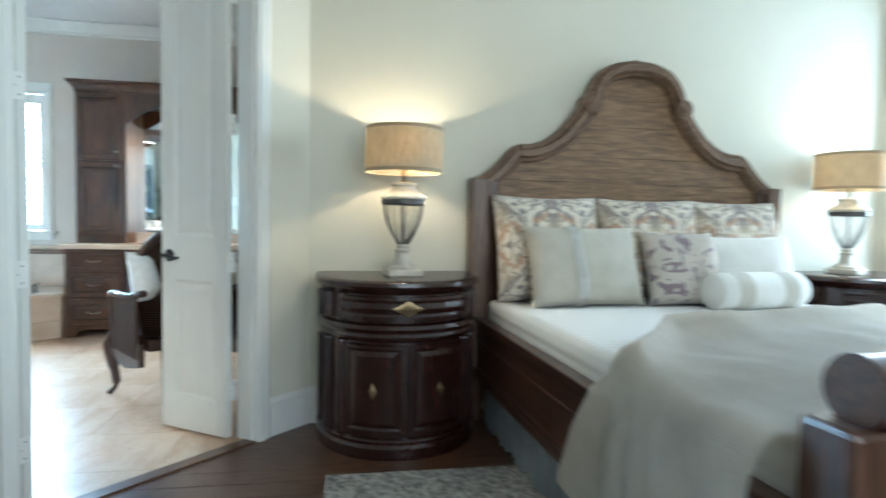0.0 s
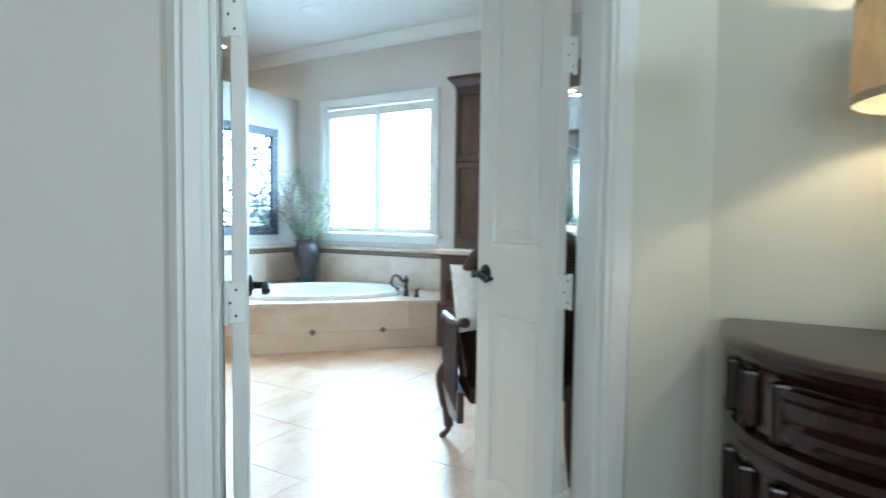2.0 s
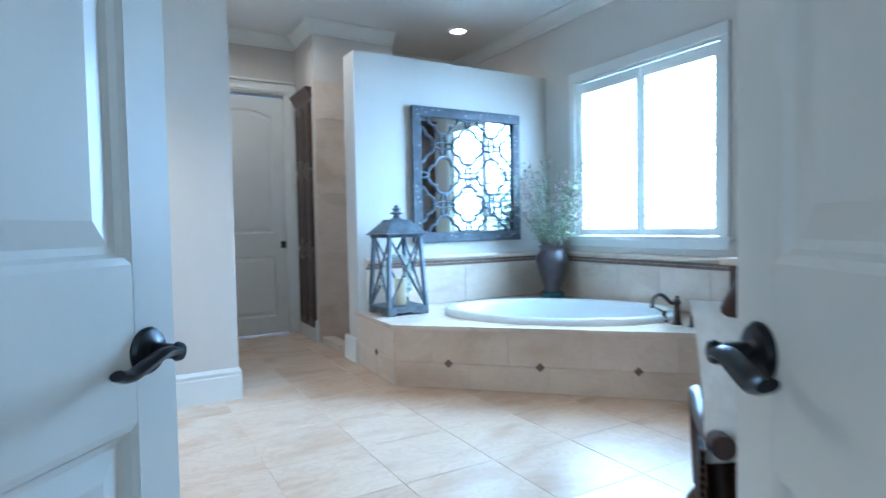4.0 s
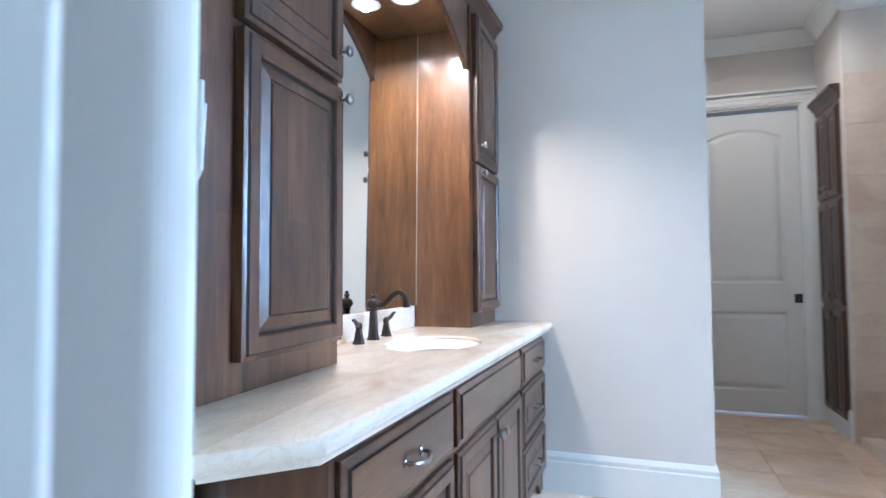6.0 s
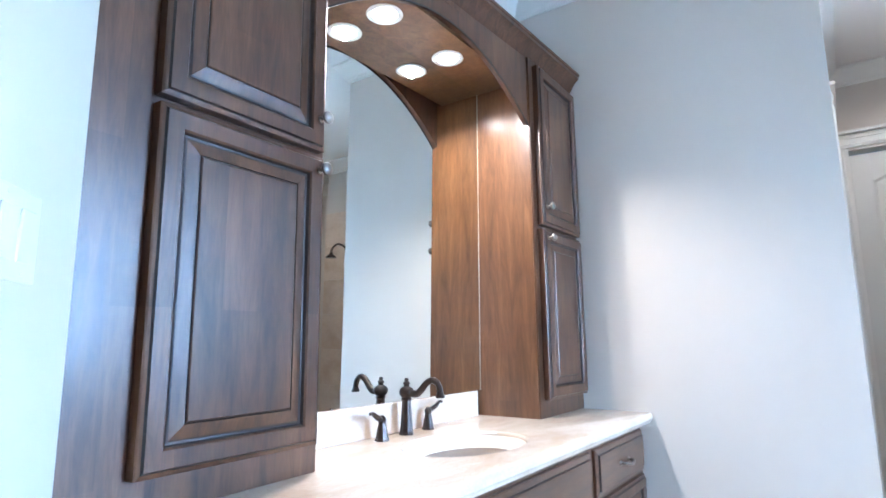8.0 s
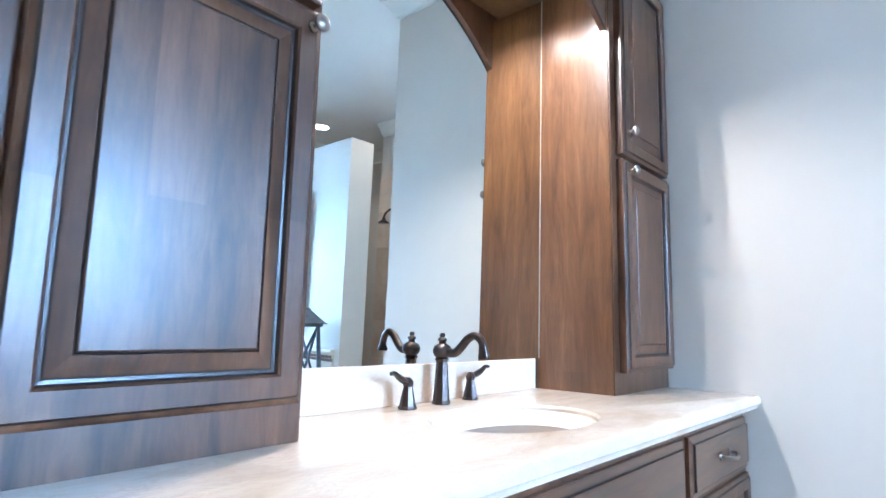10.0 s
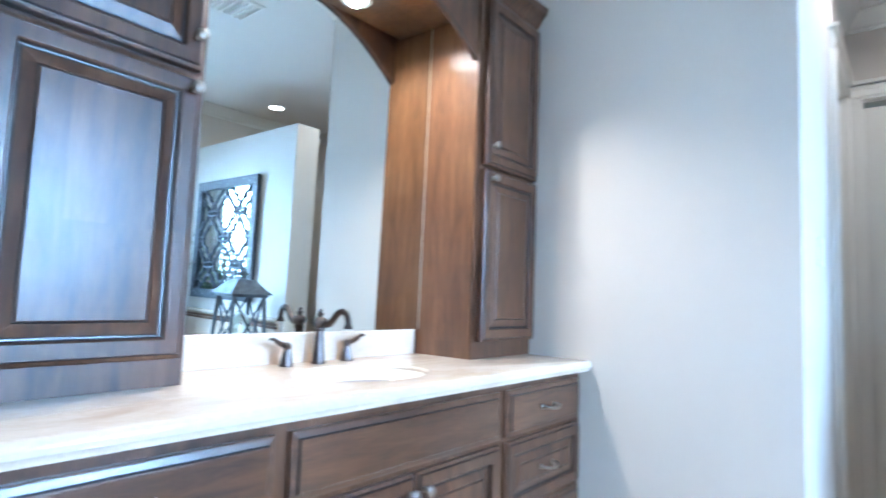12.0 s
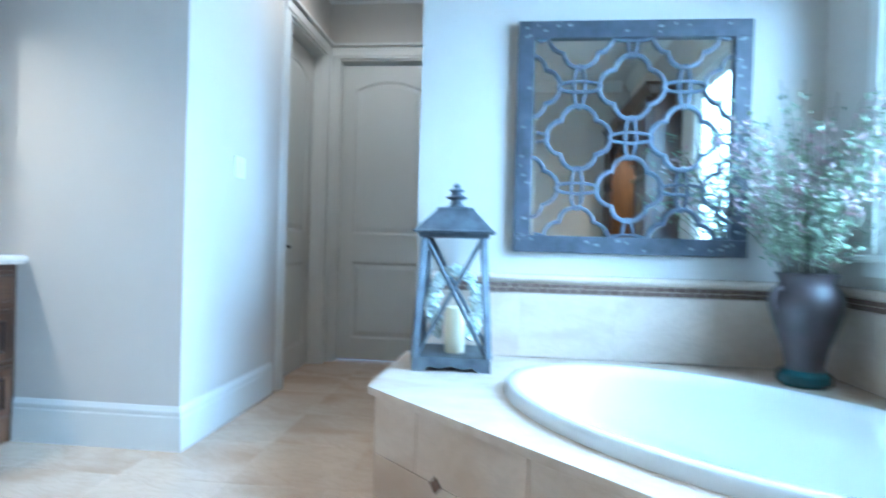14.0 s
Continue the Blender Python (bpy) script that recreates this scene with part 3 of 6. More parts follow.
# hall doors: a pocket door at the end and a hinged one at the side
casing("door_casing_hall_end", pose(0, YN, 0), 1.225, 2.03, HD, jamb=0.14)
pk = panel_door("door_3", pose(1.24, YN + 0.05, 0), 0.775, 2.40, "white painted arched two-panel pocket door, closed", 0.11, rise=0.075)
part("pocket_pull", box(0.715, 0.77, -0.004, 0.002, 0.88, 0.95, 0.002, 1), M_BLACK, pk, "square dark pocket-door pull")
part("pull_recess", box(0.727, 0.758, -0.006, -0.003, 0.89, 0.94, 0.001, 1), M_BRONZE, pk)
casing("door_casing_hall_side", Matrix.Translation((1.145, 0, 0)) @ pose(0, 0, 0, 0, 0, 90), 5.18, 5.94, HD, jamb=0.14)
hd = panel_door("door_4", pose(1.065, 5.195, 0, 0, 0, 90), 0.73, 2.40, "white painted arched two-panel side door, closed", 0.11, rise=0.075)
lever(hd, 0.06, 0.93, 0.035, 1, both=False)

# window with plantation shutters
WY0, WY1, WZ0, WZ1 = 2.645, 4.04, 0.97, 2.32
wd = thing("window_1", pose(XE, 0, 0, 0, 0, -90), "white painted window with plantation shutters above the tub", "window", kind="structure")
# in this frame x runs along -Y of the room and y runs outward
for x0, x1 in ((-WY1 - 0.065, -WY1), (-WY0, -WY0 + 0.065)):
    part("casing_side", box(x0, x1, -0.022, -0.001, WZ0, WZ1 + 0.0, 0.004), M_TRIM, wd)
part("casing_head", box(-WY1 - 0.065, -WY0 + 0.065, -0.026, -0.001, WZ1, WZ1 + 0.085, 0.004), M_TRIM, wd)
part("window_sill", box(-WY1 - 0.1, -WY0 + 0.1, -0.05, 0.06, WZ0 - 0.028, WZ0, 0.006), M_TRIM, wd)
part("apron", box(-WY1 - 0.065, -WY0 + 0.065, -0.018, -0.001, WZ0 - 0.09, WZ0 - 0.028, 0.004), M_TRIM, wd)
for x0, x1, z0, z1 in ((-WY1, -WY1 + 0.02, WZ0, WZ1), (-WY0 - 0.02, -WY0, WZ0, WZ1), (-WY1 + 0.02, -WY0 - 0.02, WZ1 - 0.02, WZ1)):
    part("window_frame", box(x0, x1, 0.001, 0.15, z0, z1), M_TRIM, wd)
part("meeting_rail", box(-WY1 + 0.02, -WY0 - 0.02, 0.1, 0.13, 1.62, 1.66), M_TRIM, wd)
pn = part("pane", box(-WY1 + 0.02, -WY0 - 0.02, 0.115, 0.119, WZ0, WZ1 - 0.02), M_GLASS, wd)
pn.visible_shadow = False
first = None
louver_bm = prism([(0.0, -0.0045), (0.02, -0.0035), (0.036, 0), (0.02, 0.0035), (0, 0.0045), (-0.02, 0.0035), (-0.036, 0), (-0.02, -0.0035)], -0.295, 0.295, axis='x')
for i, xc in enumerate((-WY1 + 0.358, -WY0 - 0.358)):
    sh = part("shutter", box(xc - 0.337, xc - 0.296, 0.012, 0.04, WZ0 + 0.005, WZ1 - 0.025, 0.003), M_TRIM, wd, "white plantation shutter panel")
    part("shutter_stile", box(xc + 0.296, xc + 0.337, 0.012, 0.04, WZ0 + 0.005, WZ1 - 0.025, 0.003), M_TRIM, sh)
    part("shutter_rail", box(xc - 0.296, xc + 0.296, 0.012, 0.04, WZ0 + 0.005, WZ0 + 0.06), M_TRIM, sh)
    part("shutter_rail", box(xc - 0.296, xc + 0.296, 0.012, 0.04, WZ1 - 0.11, WZ1 - 0.025), M_TRIM, sh)
    for k in range(17):
        if first is None:
            first = part("louver", louver_bm, M_TRIM, sh, smooth=True, sharp=60)
            lv = first
        else:
            lv = new("louver", first.data)
            lv.parent = sh
        lv.matrix_basis = pose(xc, 0.028, WZ0 + 0.095 + k * 0.068, 30 if i else 27)
    part("tilt_rod", box(xc - 0.006, xc + 0.006, -0.022, -0.012, WZ0 + 0.12, WZ1 - 0.14), M_TRIM, sh)

# ---- the tub corner ----
deck_pts = [(2.12, 4.45), (2.10, 3.72), (3.58, 2.285), (XE, 2.285), (XE, 4.45)]
TC, TA, TB = ((4.77 - 0.10) / R2, (4.77 + 0.10) / R2), 0.85, 0.53


def tub_xy(a, k=1.0, off=0.0):
    p, q = (TA * k + off) * math.cos(a), (TB * k + off) * math.sin(a)
    return (TC[0] + (p + q) / R2, TC[1] + (q - p) / R2)


def deck_slab(pts, z0, z1, hole_k, n=64):
    """A slab whose middle is cut by the tub's oval."""
    b = bmesh.new()
    cx, cy = TC
    def edge_hit(a):
        x, y = tub_xy(a)
        d = Vector((x - cx, y - cy)).normalized()
        best = 9e9
        for i in range(len(pts)):
            p, q = Vector(pts[i]), Vector(pts[(i + 1) % len(pts)])
            e, w = q - p, p - Vector((cx, cy))
            den = d.x * e.y - d.y * e.x
            if abs(den) > 1e-9:
                s, u = (w.x * e.y - w.y * e.x) / den, (w.x * d.y - w.y * d.x) / den
                if s > 0 and -1e-6 <= u <= 1 + 1e-6:
                    best = min(best, s)
        return (cx + d.x * best, cy + d.y * best)
    angs = [2 * math.pi * k / n for k in range(n)]
    for p in pts:
        dx, dy = p[0] - cx, p[1] - cy
        angs.append(math.atan2((dx + dy) / R2 / TB, (dx - dy) / R2 / TA) % (2 * math.pi))
    angs.sort()
    inn = [tub_xy(a, hole_k) for a in angs]
    out = [edge_hit(a) for a in angs]
    V = [[b.verts.new((*p, z)) for p in ring] for ring, z in ((inn, z0), (inn, z1), (out, z1), (out, z0))]
    m = len(angs)
    for i in range(m):
        j = (i + 1) % m
        for r in range(4):
            A, B = V[r], V[(r + 1) % 4]
            b.faces.new((A[i], A[j], B[j], B[i]))
    return b


tagged(part("tub_deck", deck_slab([(2.10, 4.449), (2.078, 3.71), (3.566, 2.262), (XE - 0.002, 2.262), (XE - 0.002, 4.449)], 0.39, 0.418, 0.93), M_TRAV),
       "polished travertine deck round the sunken tub", "tub deck")
core = tagged(part("tub_surround", prism([(2.135, 4.449), (2.115, 3.727), (3.587, 2.30), (3.66, 2.30), (3.0, 3.0), (2.45, 3.75), (2.4, 4.449)], 0.0, 0.389), M_GROUT), "travertine tiled tub surround with dark diamond insets", "tub surround")

# skirt tiles: a course of tall tiles on the two faces, with diamond insets at the joints
def skirt(p0, p1, n, diamonds):
    p0, p1 = Vector(p0), Vector(p1)
    L = (p1 - p0).length
    m = Matrix.Translation((*p0, 0)) @ Matrix.Rotation(math.atan2(p1.y - p0.y, p1.x - p0.x), 4, 'Z')
    w = L / n
    for row, (z0, z1) in enumerate(((0.002, 0.165), (0.168, 0.388))):
        for k in range(-1, n + 1):
            x0, x1 = k * w + row * w * 0.5, (k + 1) * w + row * w * 0.5
            x0, x1 = max(0, x0), min(L, x1)
            if x1 - x0 > 0.03:
                t = part("tile", box(x0 + 0.0015, x1 - 0.0015, -0.012, 0.0, z0, z1, 0.0015, 1), M_SKIRT, core)
                t.matrix_basis = m
    for s in diamonds:
        d = part("diamond_inset", prism([(s, -0.03 + 0.166), (s + 0.03, 0.166), (s, 0.03 + 0.166), (s - 0.03, 0.166)], -0.016, -0.004, 0.002, axis='y'), M_MOSAIC, core, "dark brown diamond tile")
        d.matrix_basis = m


L1 = math.hypot(3.587 - 2.115, 3.727 - 2.30)
skirt((2.115, 3.727), (3.587, 2.30), 4, (0.37, 0.97, 1.565))
skirt((2.135, 4.449), (2.115, 3.727), 2, (0.40,))

# the oval drop-in tub
b = bmesh.new()
prof = [(1.0, 0.0, 0.418), (1.0, 0.0, 0.44), (0.985, 0.0, 0.458), (0.955, 0.0, 0.464), (0.915, 0, 0.462), (0.885, 0, 0.45), (0.865, 0, 0.42), (0.82, 0, 0.25), (0.76, 0, 0.1), (0.66, 0, 0.03), (0.4, 0, 0.02), (0.02, 0, 0.018)]
N = 72
rr = [[b.verts.new((*tub_xy(2 * math.pi * k / N, f), z)) for k in range(N)] for f, o, z in prof]
for p, q in zip(rr, rr[1:]):
    for k in range(N):
        b.faces.new((p[k], p[(k + 1) % N], q[(k + 1) % N], q[k]))
b.faces.new(rr[-1])
tub = thing("bathtub", pose(0, 0, 0), "glossy white oval drop-in bathtub set in the deck", "bathtub")
part("shell", b, M_PORC, tub, smooth=True, sharp=70)
part("drain", lathe([(0, 0.026), (0.03, 0.026), (0.036, 0.022), (0.036, 0.019), (0, 0.019)], 24, cx=TC[0] + 0.3, cy=TC[1] - 0.3), M_BRONZE, tub, "dark metal drain", True)

# wainscot: stone field, mosaic band and a moulded cap on the two tub walls
def wainscot(name, p0, p1, nfield, label):
    p0, p1 = Vector(p0), Vector(p1)
    L = (p1 - p0).length
    m = Matrix.Translation((*p0, 0)) @ Matrix.Rotation(math.atan2(p1.y - p0.y, p1.x - p0.x), 4, 'Z')
    ob = thing(name, m, label, "wainscot", kind="structure")
    part("mortar_bed", box(0, L, -0.004, 0, 0.419, 0.80), M_GROUT, ob)
    w = L / nfield
    for k in range(nfield):
        part("tile", box(k * w + 0.001, (k + 1) * w - 0.001, -0.014, -0.0035, 0.42, 0.735, 0.0015, 1), M_SKIRT, ob)
    part("mosaic_liner", box(0, L, -0.012, -0.0035, 0.738, 0.788), M_GROUT, ob)
    me = None
    for r in range(2):
        n = int(L / 0.05)
        for k in range(n):
            x0 = k * L / n + (0.012 if r else 0)
            bmx = (x0 + 0.001, min(L, x0 + L / n - 0.002))
            if me is None:
                tl = part("mosaic_tile", box(-(L / n - 0.003) / 2, (L / n - 0.003) / 2, -0.0155, -0.0118, -0.0105, 0.0105, 0.001, 1), M_MOSAIC, ob)
                me = tl.data
            else:
                tl = new("mosaic_tile", me)
                tl.parent = ob
            tl.matrix_basis = pose(sum(bmx) / 2, 0, 0.751 + r * 0.0235)
    part("chair_rail_cap", prism([(-0.0035, 0.79), (-0.018, 0.79), (-0.03, 0.8), (-0.036, 0.812), (-0.03, 0.826), (-0.016, 0.832), (-0.002, 0.832)], 0, L, axis='x'), M_TRAV, ob, smooth=True, sharp=40)
    return ob


wainscot("trim_wainscot_wing", (2.20, 4.448), (XE - 0.016, 4.448), 4, "travertine wainscot with a dark mosaic band above the tub")
wainscot("trim_wainscot_east", (XE - 0.002, 4.43), (XE - 0.002, 2.285), 5, "travertine wainscot with a dark mosaic band under the window")

# shower pier tiles
pier = bpy.data.objects["wall_pier"]
for r in range(7):
    for k in range(2):
        z0 = r * 0.35 + 0.002
        t = part("tile", box(2.132 + k * 0.41, 2.132 + (k + 1) * 0.41 - 0.003, 5.434, 5.449, z0, z0 + 0.347, 0.0015, 1), M_SKIRT, None)
        t.parent = pier
        t.matrix_parent_inverse = pier.matrix_world.inverted()
tagged(part("shower_curb", box(2.15, 2.27, 4.735, 5.43, 0, 0.05, 0.006), M_SKIRT), "travertine shower curb between pier and wing wall", "shower curb")
sw = thing("shower_head", pose(2.62, 5.434, 2.05), "dark bronze shower arm and head on the tiled pier", "shower head")
part("flange", lathe([(0, 0), (0.03, 0), (0.03, 0.004), (0.014, 0.012), (0, 0.012)], 20), M_BRONZE, sw, "", True).matrix_basis = pose(0, 0, 0, 90)
part("arm", tube(smooth_line([(0, 0, 0), (0, -0.06, 0.03), (0, -0.13, 0.035), (0, -0.19, -0.01), (0, -0.21, -0.05)], 5), 0.010, 10), M_BRONZE, sw, "", True)
part("head", lathe([(0, -0.05), (0.014, -0.055), (0.018, -0.075), (0.05, -0.10), (0.052, -0.112), (0, -0.112)], 24, cy=-0.21), M_BRONZE, sw, "", True)

# ---- the vanities ----
def ring_strip(w, z0, z1, loops, xc, y, cap=False, flipx=1):
    """Nested rectangles (inset, proud) round a front, facing -y."""
    b = bmesh.new()
    rr = []
    for i, d in loops:
        rr.append([b.verts.new((xc + sx * (w / 2 - i), y - d, z)) for sx, z in ((-1, z0 + i), (1, z0 + i), (1, z1 - i), (-1, z1 - i))])
    for p, q in zip(rr, rr[1:]):
        for k in range(4):
            b.faces.new((p[k], p[(k + 1) % 4], q[(k + 1) % 4], q[k]))
    if cap:
        b.faces.new(rr[-1])
    return b


def knob(parent, x, y, z):
    k = part("knob", lathe([(0, 0), (0.009, 0), (0.009, 0.003), (0.005, 0.006), (0.005, 0.014), (0.012, 0.018), (0.0165, 0.024), (0.016, 0.029), (0.011, 0.033), (0, 0.034)], 20), M_NICKEL, parent, "antique nickel knob", True)
    k.matrix_basis = pose(x, y, z, 90)
    return k


def bail(parent, x, y, z, w=0.09):
    pts = smooth_line([(x - w / 2, y, z), (x - w / 2, y - 0.02, z), (x - w / 4, y - 0.03, z - 0.004), (x, y - 0.032, z - 0.006), (x + w / 4, y - 0.03, z - 0.004), (x + w / 2, y - 0.02, z), (x + w / 2, y, z)], 5)
    h = part("pull", tube(pts, [0.0042 + 0.0022 * math.sin(math.pi * i / (len(pts) - 1)) for i in range(len(pts))], 8), M_NICKEL, parent, "antique nickel bail pull", True)
    for s in (-1, 1):
        f = part("rosette", lathe([(0, 0), (0.011, 0), (0.011, 0.003), (0.007, 0.006), (0, 0.007)], 14), M_NICKEL, h, "", True)
        f.matrix_basis = pose(x + s * w / 2, y, z, 90)


def front(parent, name, x0, x1, z0, z1, y, raised=True, frame=0.046, back=0.0):
    """A cabinet door or drawer front with a glazed groove and, if raised, a raised field."""
    w, xc = x1 - x0, (x0 + x1) / 2
    if raised:
        d = part(name, ring_strip(w, z0, z1, [(0, -back), (0, 0.012), (0.004, 0.014), (0.010, 0.016), (0.013, 0.021), (frame, 0.021), (frame + 0.004, 0.017)], xc, y), M_ALDER, parent)
        part("glaze_line", ring_strip(w, z0, z1, [(frame + 0.004, 0.017), (frame + 0.007, 0.010), (frame + 0.012, 0.0095), (frame + 0.015, 0.0105)], xc, y), M_GLAZE, d, "dark glaze in the groove")
        g = frame + 0.015
        part("bevel", ring_strip(w, z0, z1, [(g, 0.0105), (g + 0.026, 0.017)], xc, y), M_ALDER, d)
        part("bevel_line", ring_strip(w, z0, z1, [(g + 0.026, 0.017), (g + 0.028, 0.015), (g + 0.030, 0.0175)], xc, y), M_GLAZE, d)
        part("field", ring_strip(w, z0, z1, [(g + 0.030, 0.0175), (g + 0.032, 0.019)], xc, y, True), M_ALDER, d)
        part("edge_line", ring_strip(w, z0, z1, [(0.0095, 0.0158), (0.0105, 0.0166), (0.0128, 0.0212)], xc, y - 0.0004), M_GLAZE, d)
    else:
        d = part(name, ring_strip(w, z0, z1, [(0, 0), (0, 0.010), (0.004, 0.012), (0.018, 0.0155), (0.020, 0.021), (0.024, 0.0215)], xc, y, True), M_ALDERH if w > z1 - z0 else M_ALDER, parent)
        part("glaze_line", ring_strip(w, z0, z1, [(0.0165, 0.0155), (0.0185, 0.0165), (0.0200, 0.0213)], xc, y - 0.0004), M_GLAZE, d)
    return d


# linen cabinet on the hall side of the pier
lc = thing("linen_cabinet", pose(2.147, 5.76, 0, 0, 0, -90), "dark stained alder linen cabinet with raised-panel doors in the hall", "cabinet")
part("body", box(-0.26, 0.24, -0.022, -0.001, 0.0, 2.31, 0.003), M_ALDER, lc)
for z0, z1, kz in ((0.12, 0.86, 0.80), (0.89, 1.62, 0.96), (1.65, 2.27, 1.72)):
    for x0, x1, kx in ((-0.245, -0.013, -0.035), (-0.009, 0.225, 0.012)):
        d = front(lc, "door", x0, x1, z0, z1, -0.022)
        knob(d, kx, -0.043, kz)
part("cornice", prism([(-0.001, 2.305), (-0.03, 2.305), (-0.037, 2.33), (-0.07, 2.375), (-0.082, 2.385), (-0.082, 2.405), (-0.001, 2.405)], -0.28, 0.26, axis='x'), M_ALDER, lc, "stepped dark crown moulding")


CAB_CROWN = [(0, 0), (0.006, 0), (0.006, 0.02), (0.012, 0.026), (0.02, 0.04), (0.038, 0.065), (0.05, 0.075), (0.056, 0.078), (0.056, 0.092), (0.062, 0.096), (0.062, 0.105), (0, 0.105)]


def tower(m, x0, x1, dx0, dx1, knob_x, clip=None, label="", depth=0.265, top=2.40):
    """A tall two-door cabinet that stands on the counter."""
    ob = thing("tower_cabinet", m, label, "cabinet", "tower cabinets")
    pts = clip or [(x0, -depth), (x1, -depth), (x1, -0.002), (x0, -0.002)]
    part("body", prism(pts, 0.866, top), M_ALDER, ob)
    for z0, z1, kz in ((0.935, 1.638, 1.60), (1.655, top - 0.028, 1.735)):
        d = front(ob, "door", dx0, dx1, z0, z1, -depth - 0.012, back=0.012)
        knob(d, knob_x, -depth - 0.033, kz)
    return ob


M_GLEDGE = plain("glass_edge", (0.36, 0.33, 0.28), 0.3, vary=0.1, bump_s=0)


def vanity(m, half0, half1, left_end, right_end, depth, clip, sink, labels, top=2.40):
    """half0, half1: the open bay; left_end and right_end: the outer ends along the wall."""
    ZT = 0.866
    # lining of the bay, soffit and arched valance
    v = thing("arched_valance", m, labels[0], "valance")
    n = 24
    c, hw = (half0 + half1) / 2, (half1 - half0) / 2
    skew = pose(half0, -0.236, 0, 0, 0, -2.7) @ pose(-half0, 0.262, 0) if clip else pose(0, 0, 0)
    arc = [(c + hw * math.cos(math.pi * k / n), top - 0.315 + 0.225 * (1 - (math.cos(math.pi * k / n)) ** 2)) for k in range(n + 1)]
    part("arch_board", prism([(half0, top - 0.002), (half1, top - 0.002)] + arc, -0.262, -0.240, axis='y'), M_ALDER, v).matrix_basis = skew
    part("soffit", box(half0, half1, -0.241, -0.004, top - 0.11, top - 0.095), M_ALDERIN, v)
    path = [(left_end, -0.252), (half0, -0.236), (right_end, -0.297)] if clip else [(left_end, -0.002), (left_end, -0.265), (right_end, -0.265)]
    part("cornice", molding(path[::-1], CAB_CROWN, top - 0.025), M_ALDER, v, "stepped dark crown moulding", True, 25)
    part("cornice_top", box(left_end, right_end, -0.264, -0.004, top + 0.001, top + 0.015), M_ALDER, v)
    edge = [(x, z + 0.0015) for x, z in arc] + [(x, z - 0.006) for x, z in arc[::-1]]
    part("arch_edge", prism(edge, -0.266, -0.2605, axis='y'), M_GLAZE, v).matrix_basis = skew
    for x0, x1, dp in ((half0 - 0.004, half0 + 0.004, 0.226 if clip else 0.262), (half1 - 0.004, half1 + 0.004, 0.292 if clip else 0.262)):
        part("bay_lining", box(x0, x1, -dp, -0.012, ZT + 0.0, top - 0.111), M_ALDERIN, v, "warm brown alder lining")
    # recessed lights in the soffit
    for x in sink[2]:
        can = thing("recessed_light", m @ pose(x, -0.125, top - 0.11), "lit round recessed light in the wooden soffit", "ceiling light", "soffit lights")
        part("trim_ring", lathe([(0.045, 0), (0.062, 0), (0.064, -0.003), (0.06, -0.006), (0.045, -0.004)], 28), M_PLASTIC, can, "", True)
        part("lens", lathe([(0, -0.001), (0.046, -0.001), (0.046, -0.003), (0, -0.003)], 28), M_CANGLOW, can, "glowing lens")
        wp = m @ Vector((x, -0.125, top - 0.122))
        bulb("soffit_bulb", wp.x, wp.y, wp.z, CAN_W, (1.0, 0.86, 0.66), 0.02, 150)
    # mirror and backsplash
    mir = tagged(part("vanity_mirror", box(half0 + 0.004, half1 - 0.004, -0.010, -0.003, ZT + 0.102, top - 0.09), M_MIRROR), "large frameless wall mirror above the vanity", "mirror")
    mir.matrix_world = m @ pose(0, -0.012, 0.968, 0.6, 0, -0.7) @ pose(0, 0.006, -0.968)
    ed = part("polished_edge", box(half1 - 0.0062, half1 - 0.0046, -0.0122, -0.0105, ZT + 0.102, top - 0.10), M_GLEDGE, mir, "pale polished glass edge")
    bs = tagged(part("backsplash", box(half0 + 0.005, half1 - 0.03, -0.026, -0.004, ZT, ZT + 0.102, 0.002, 1), M_TRAV), "low travertine backsplash behind the basin", "backsplash")
    bs.matrix_world = m


M_CANGLOW = glow("lamp_lens", (1.0, 0.95, 0.85), 14.0)
CAN_W = 42.0

# vanity on the west wall
mA = pose(-0.215, 3.0, 0, 0, 0, 90)     # x runs north along the wall, -y out into the room
LABT = "stained alder tower cabinet with raised-panel doors on the counter"
tower(mA @ pose(-1.1, -0.255, 0, 0, 0, 2.0) @ pose(1.1, 0.255, 0), -1.07, -0.557, -1.013, -0.578, -0.600, [(-1.134, -0.255), (-0.558, -0.255), (-0.558, -0.03), (-0.86, -0.03)], "stained alder tower cabinet beside the switch plate wall", 0.255)
tower(mA, 0.56, 1.013, 0.598, 1.0, 0.63, None, LABT, 0.297)
vanity(mA, -0.557, 0.56, -1.112, 1.013, 0.265, True, (0, 0, (-0.19, 0.19)), ["stained alder arched valance and cornice over the vanity bay"])

# counter with a rounded edge, clipped at the doorway side and cut for the basin
SK = (-0.03, -0.33, 0.235, 0.165)   # basin centre and half sizes, in the vanity's frame


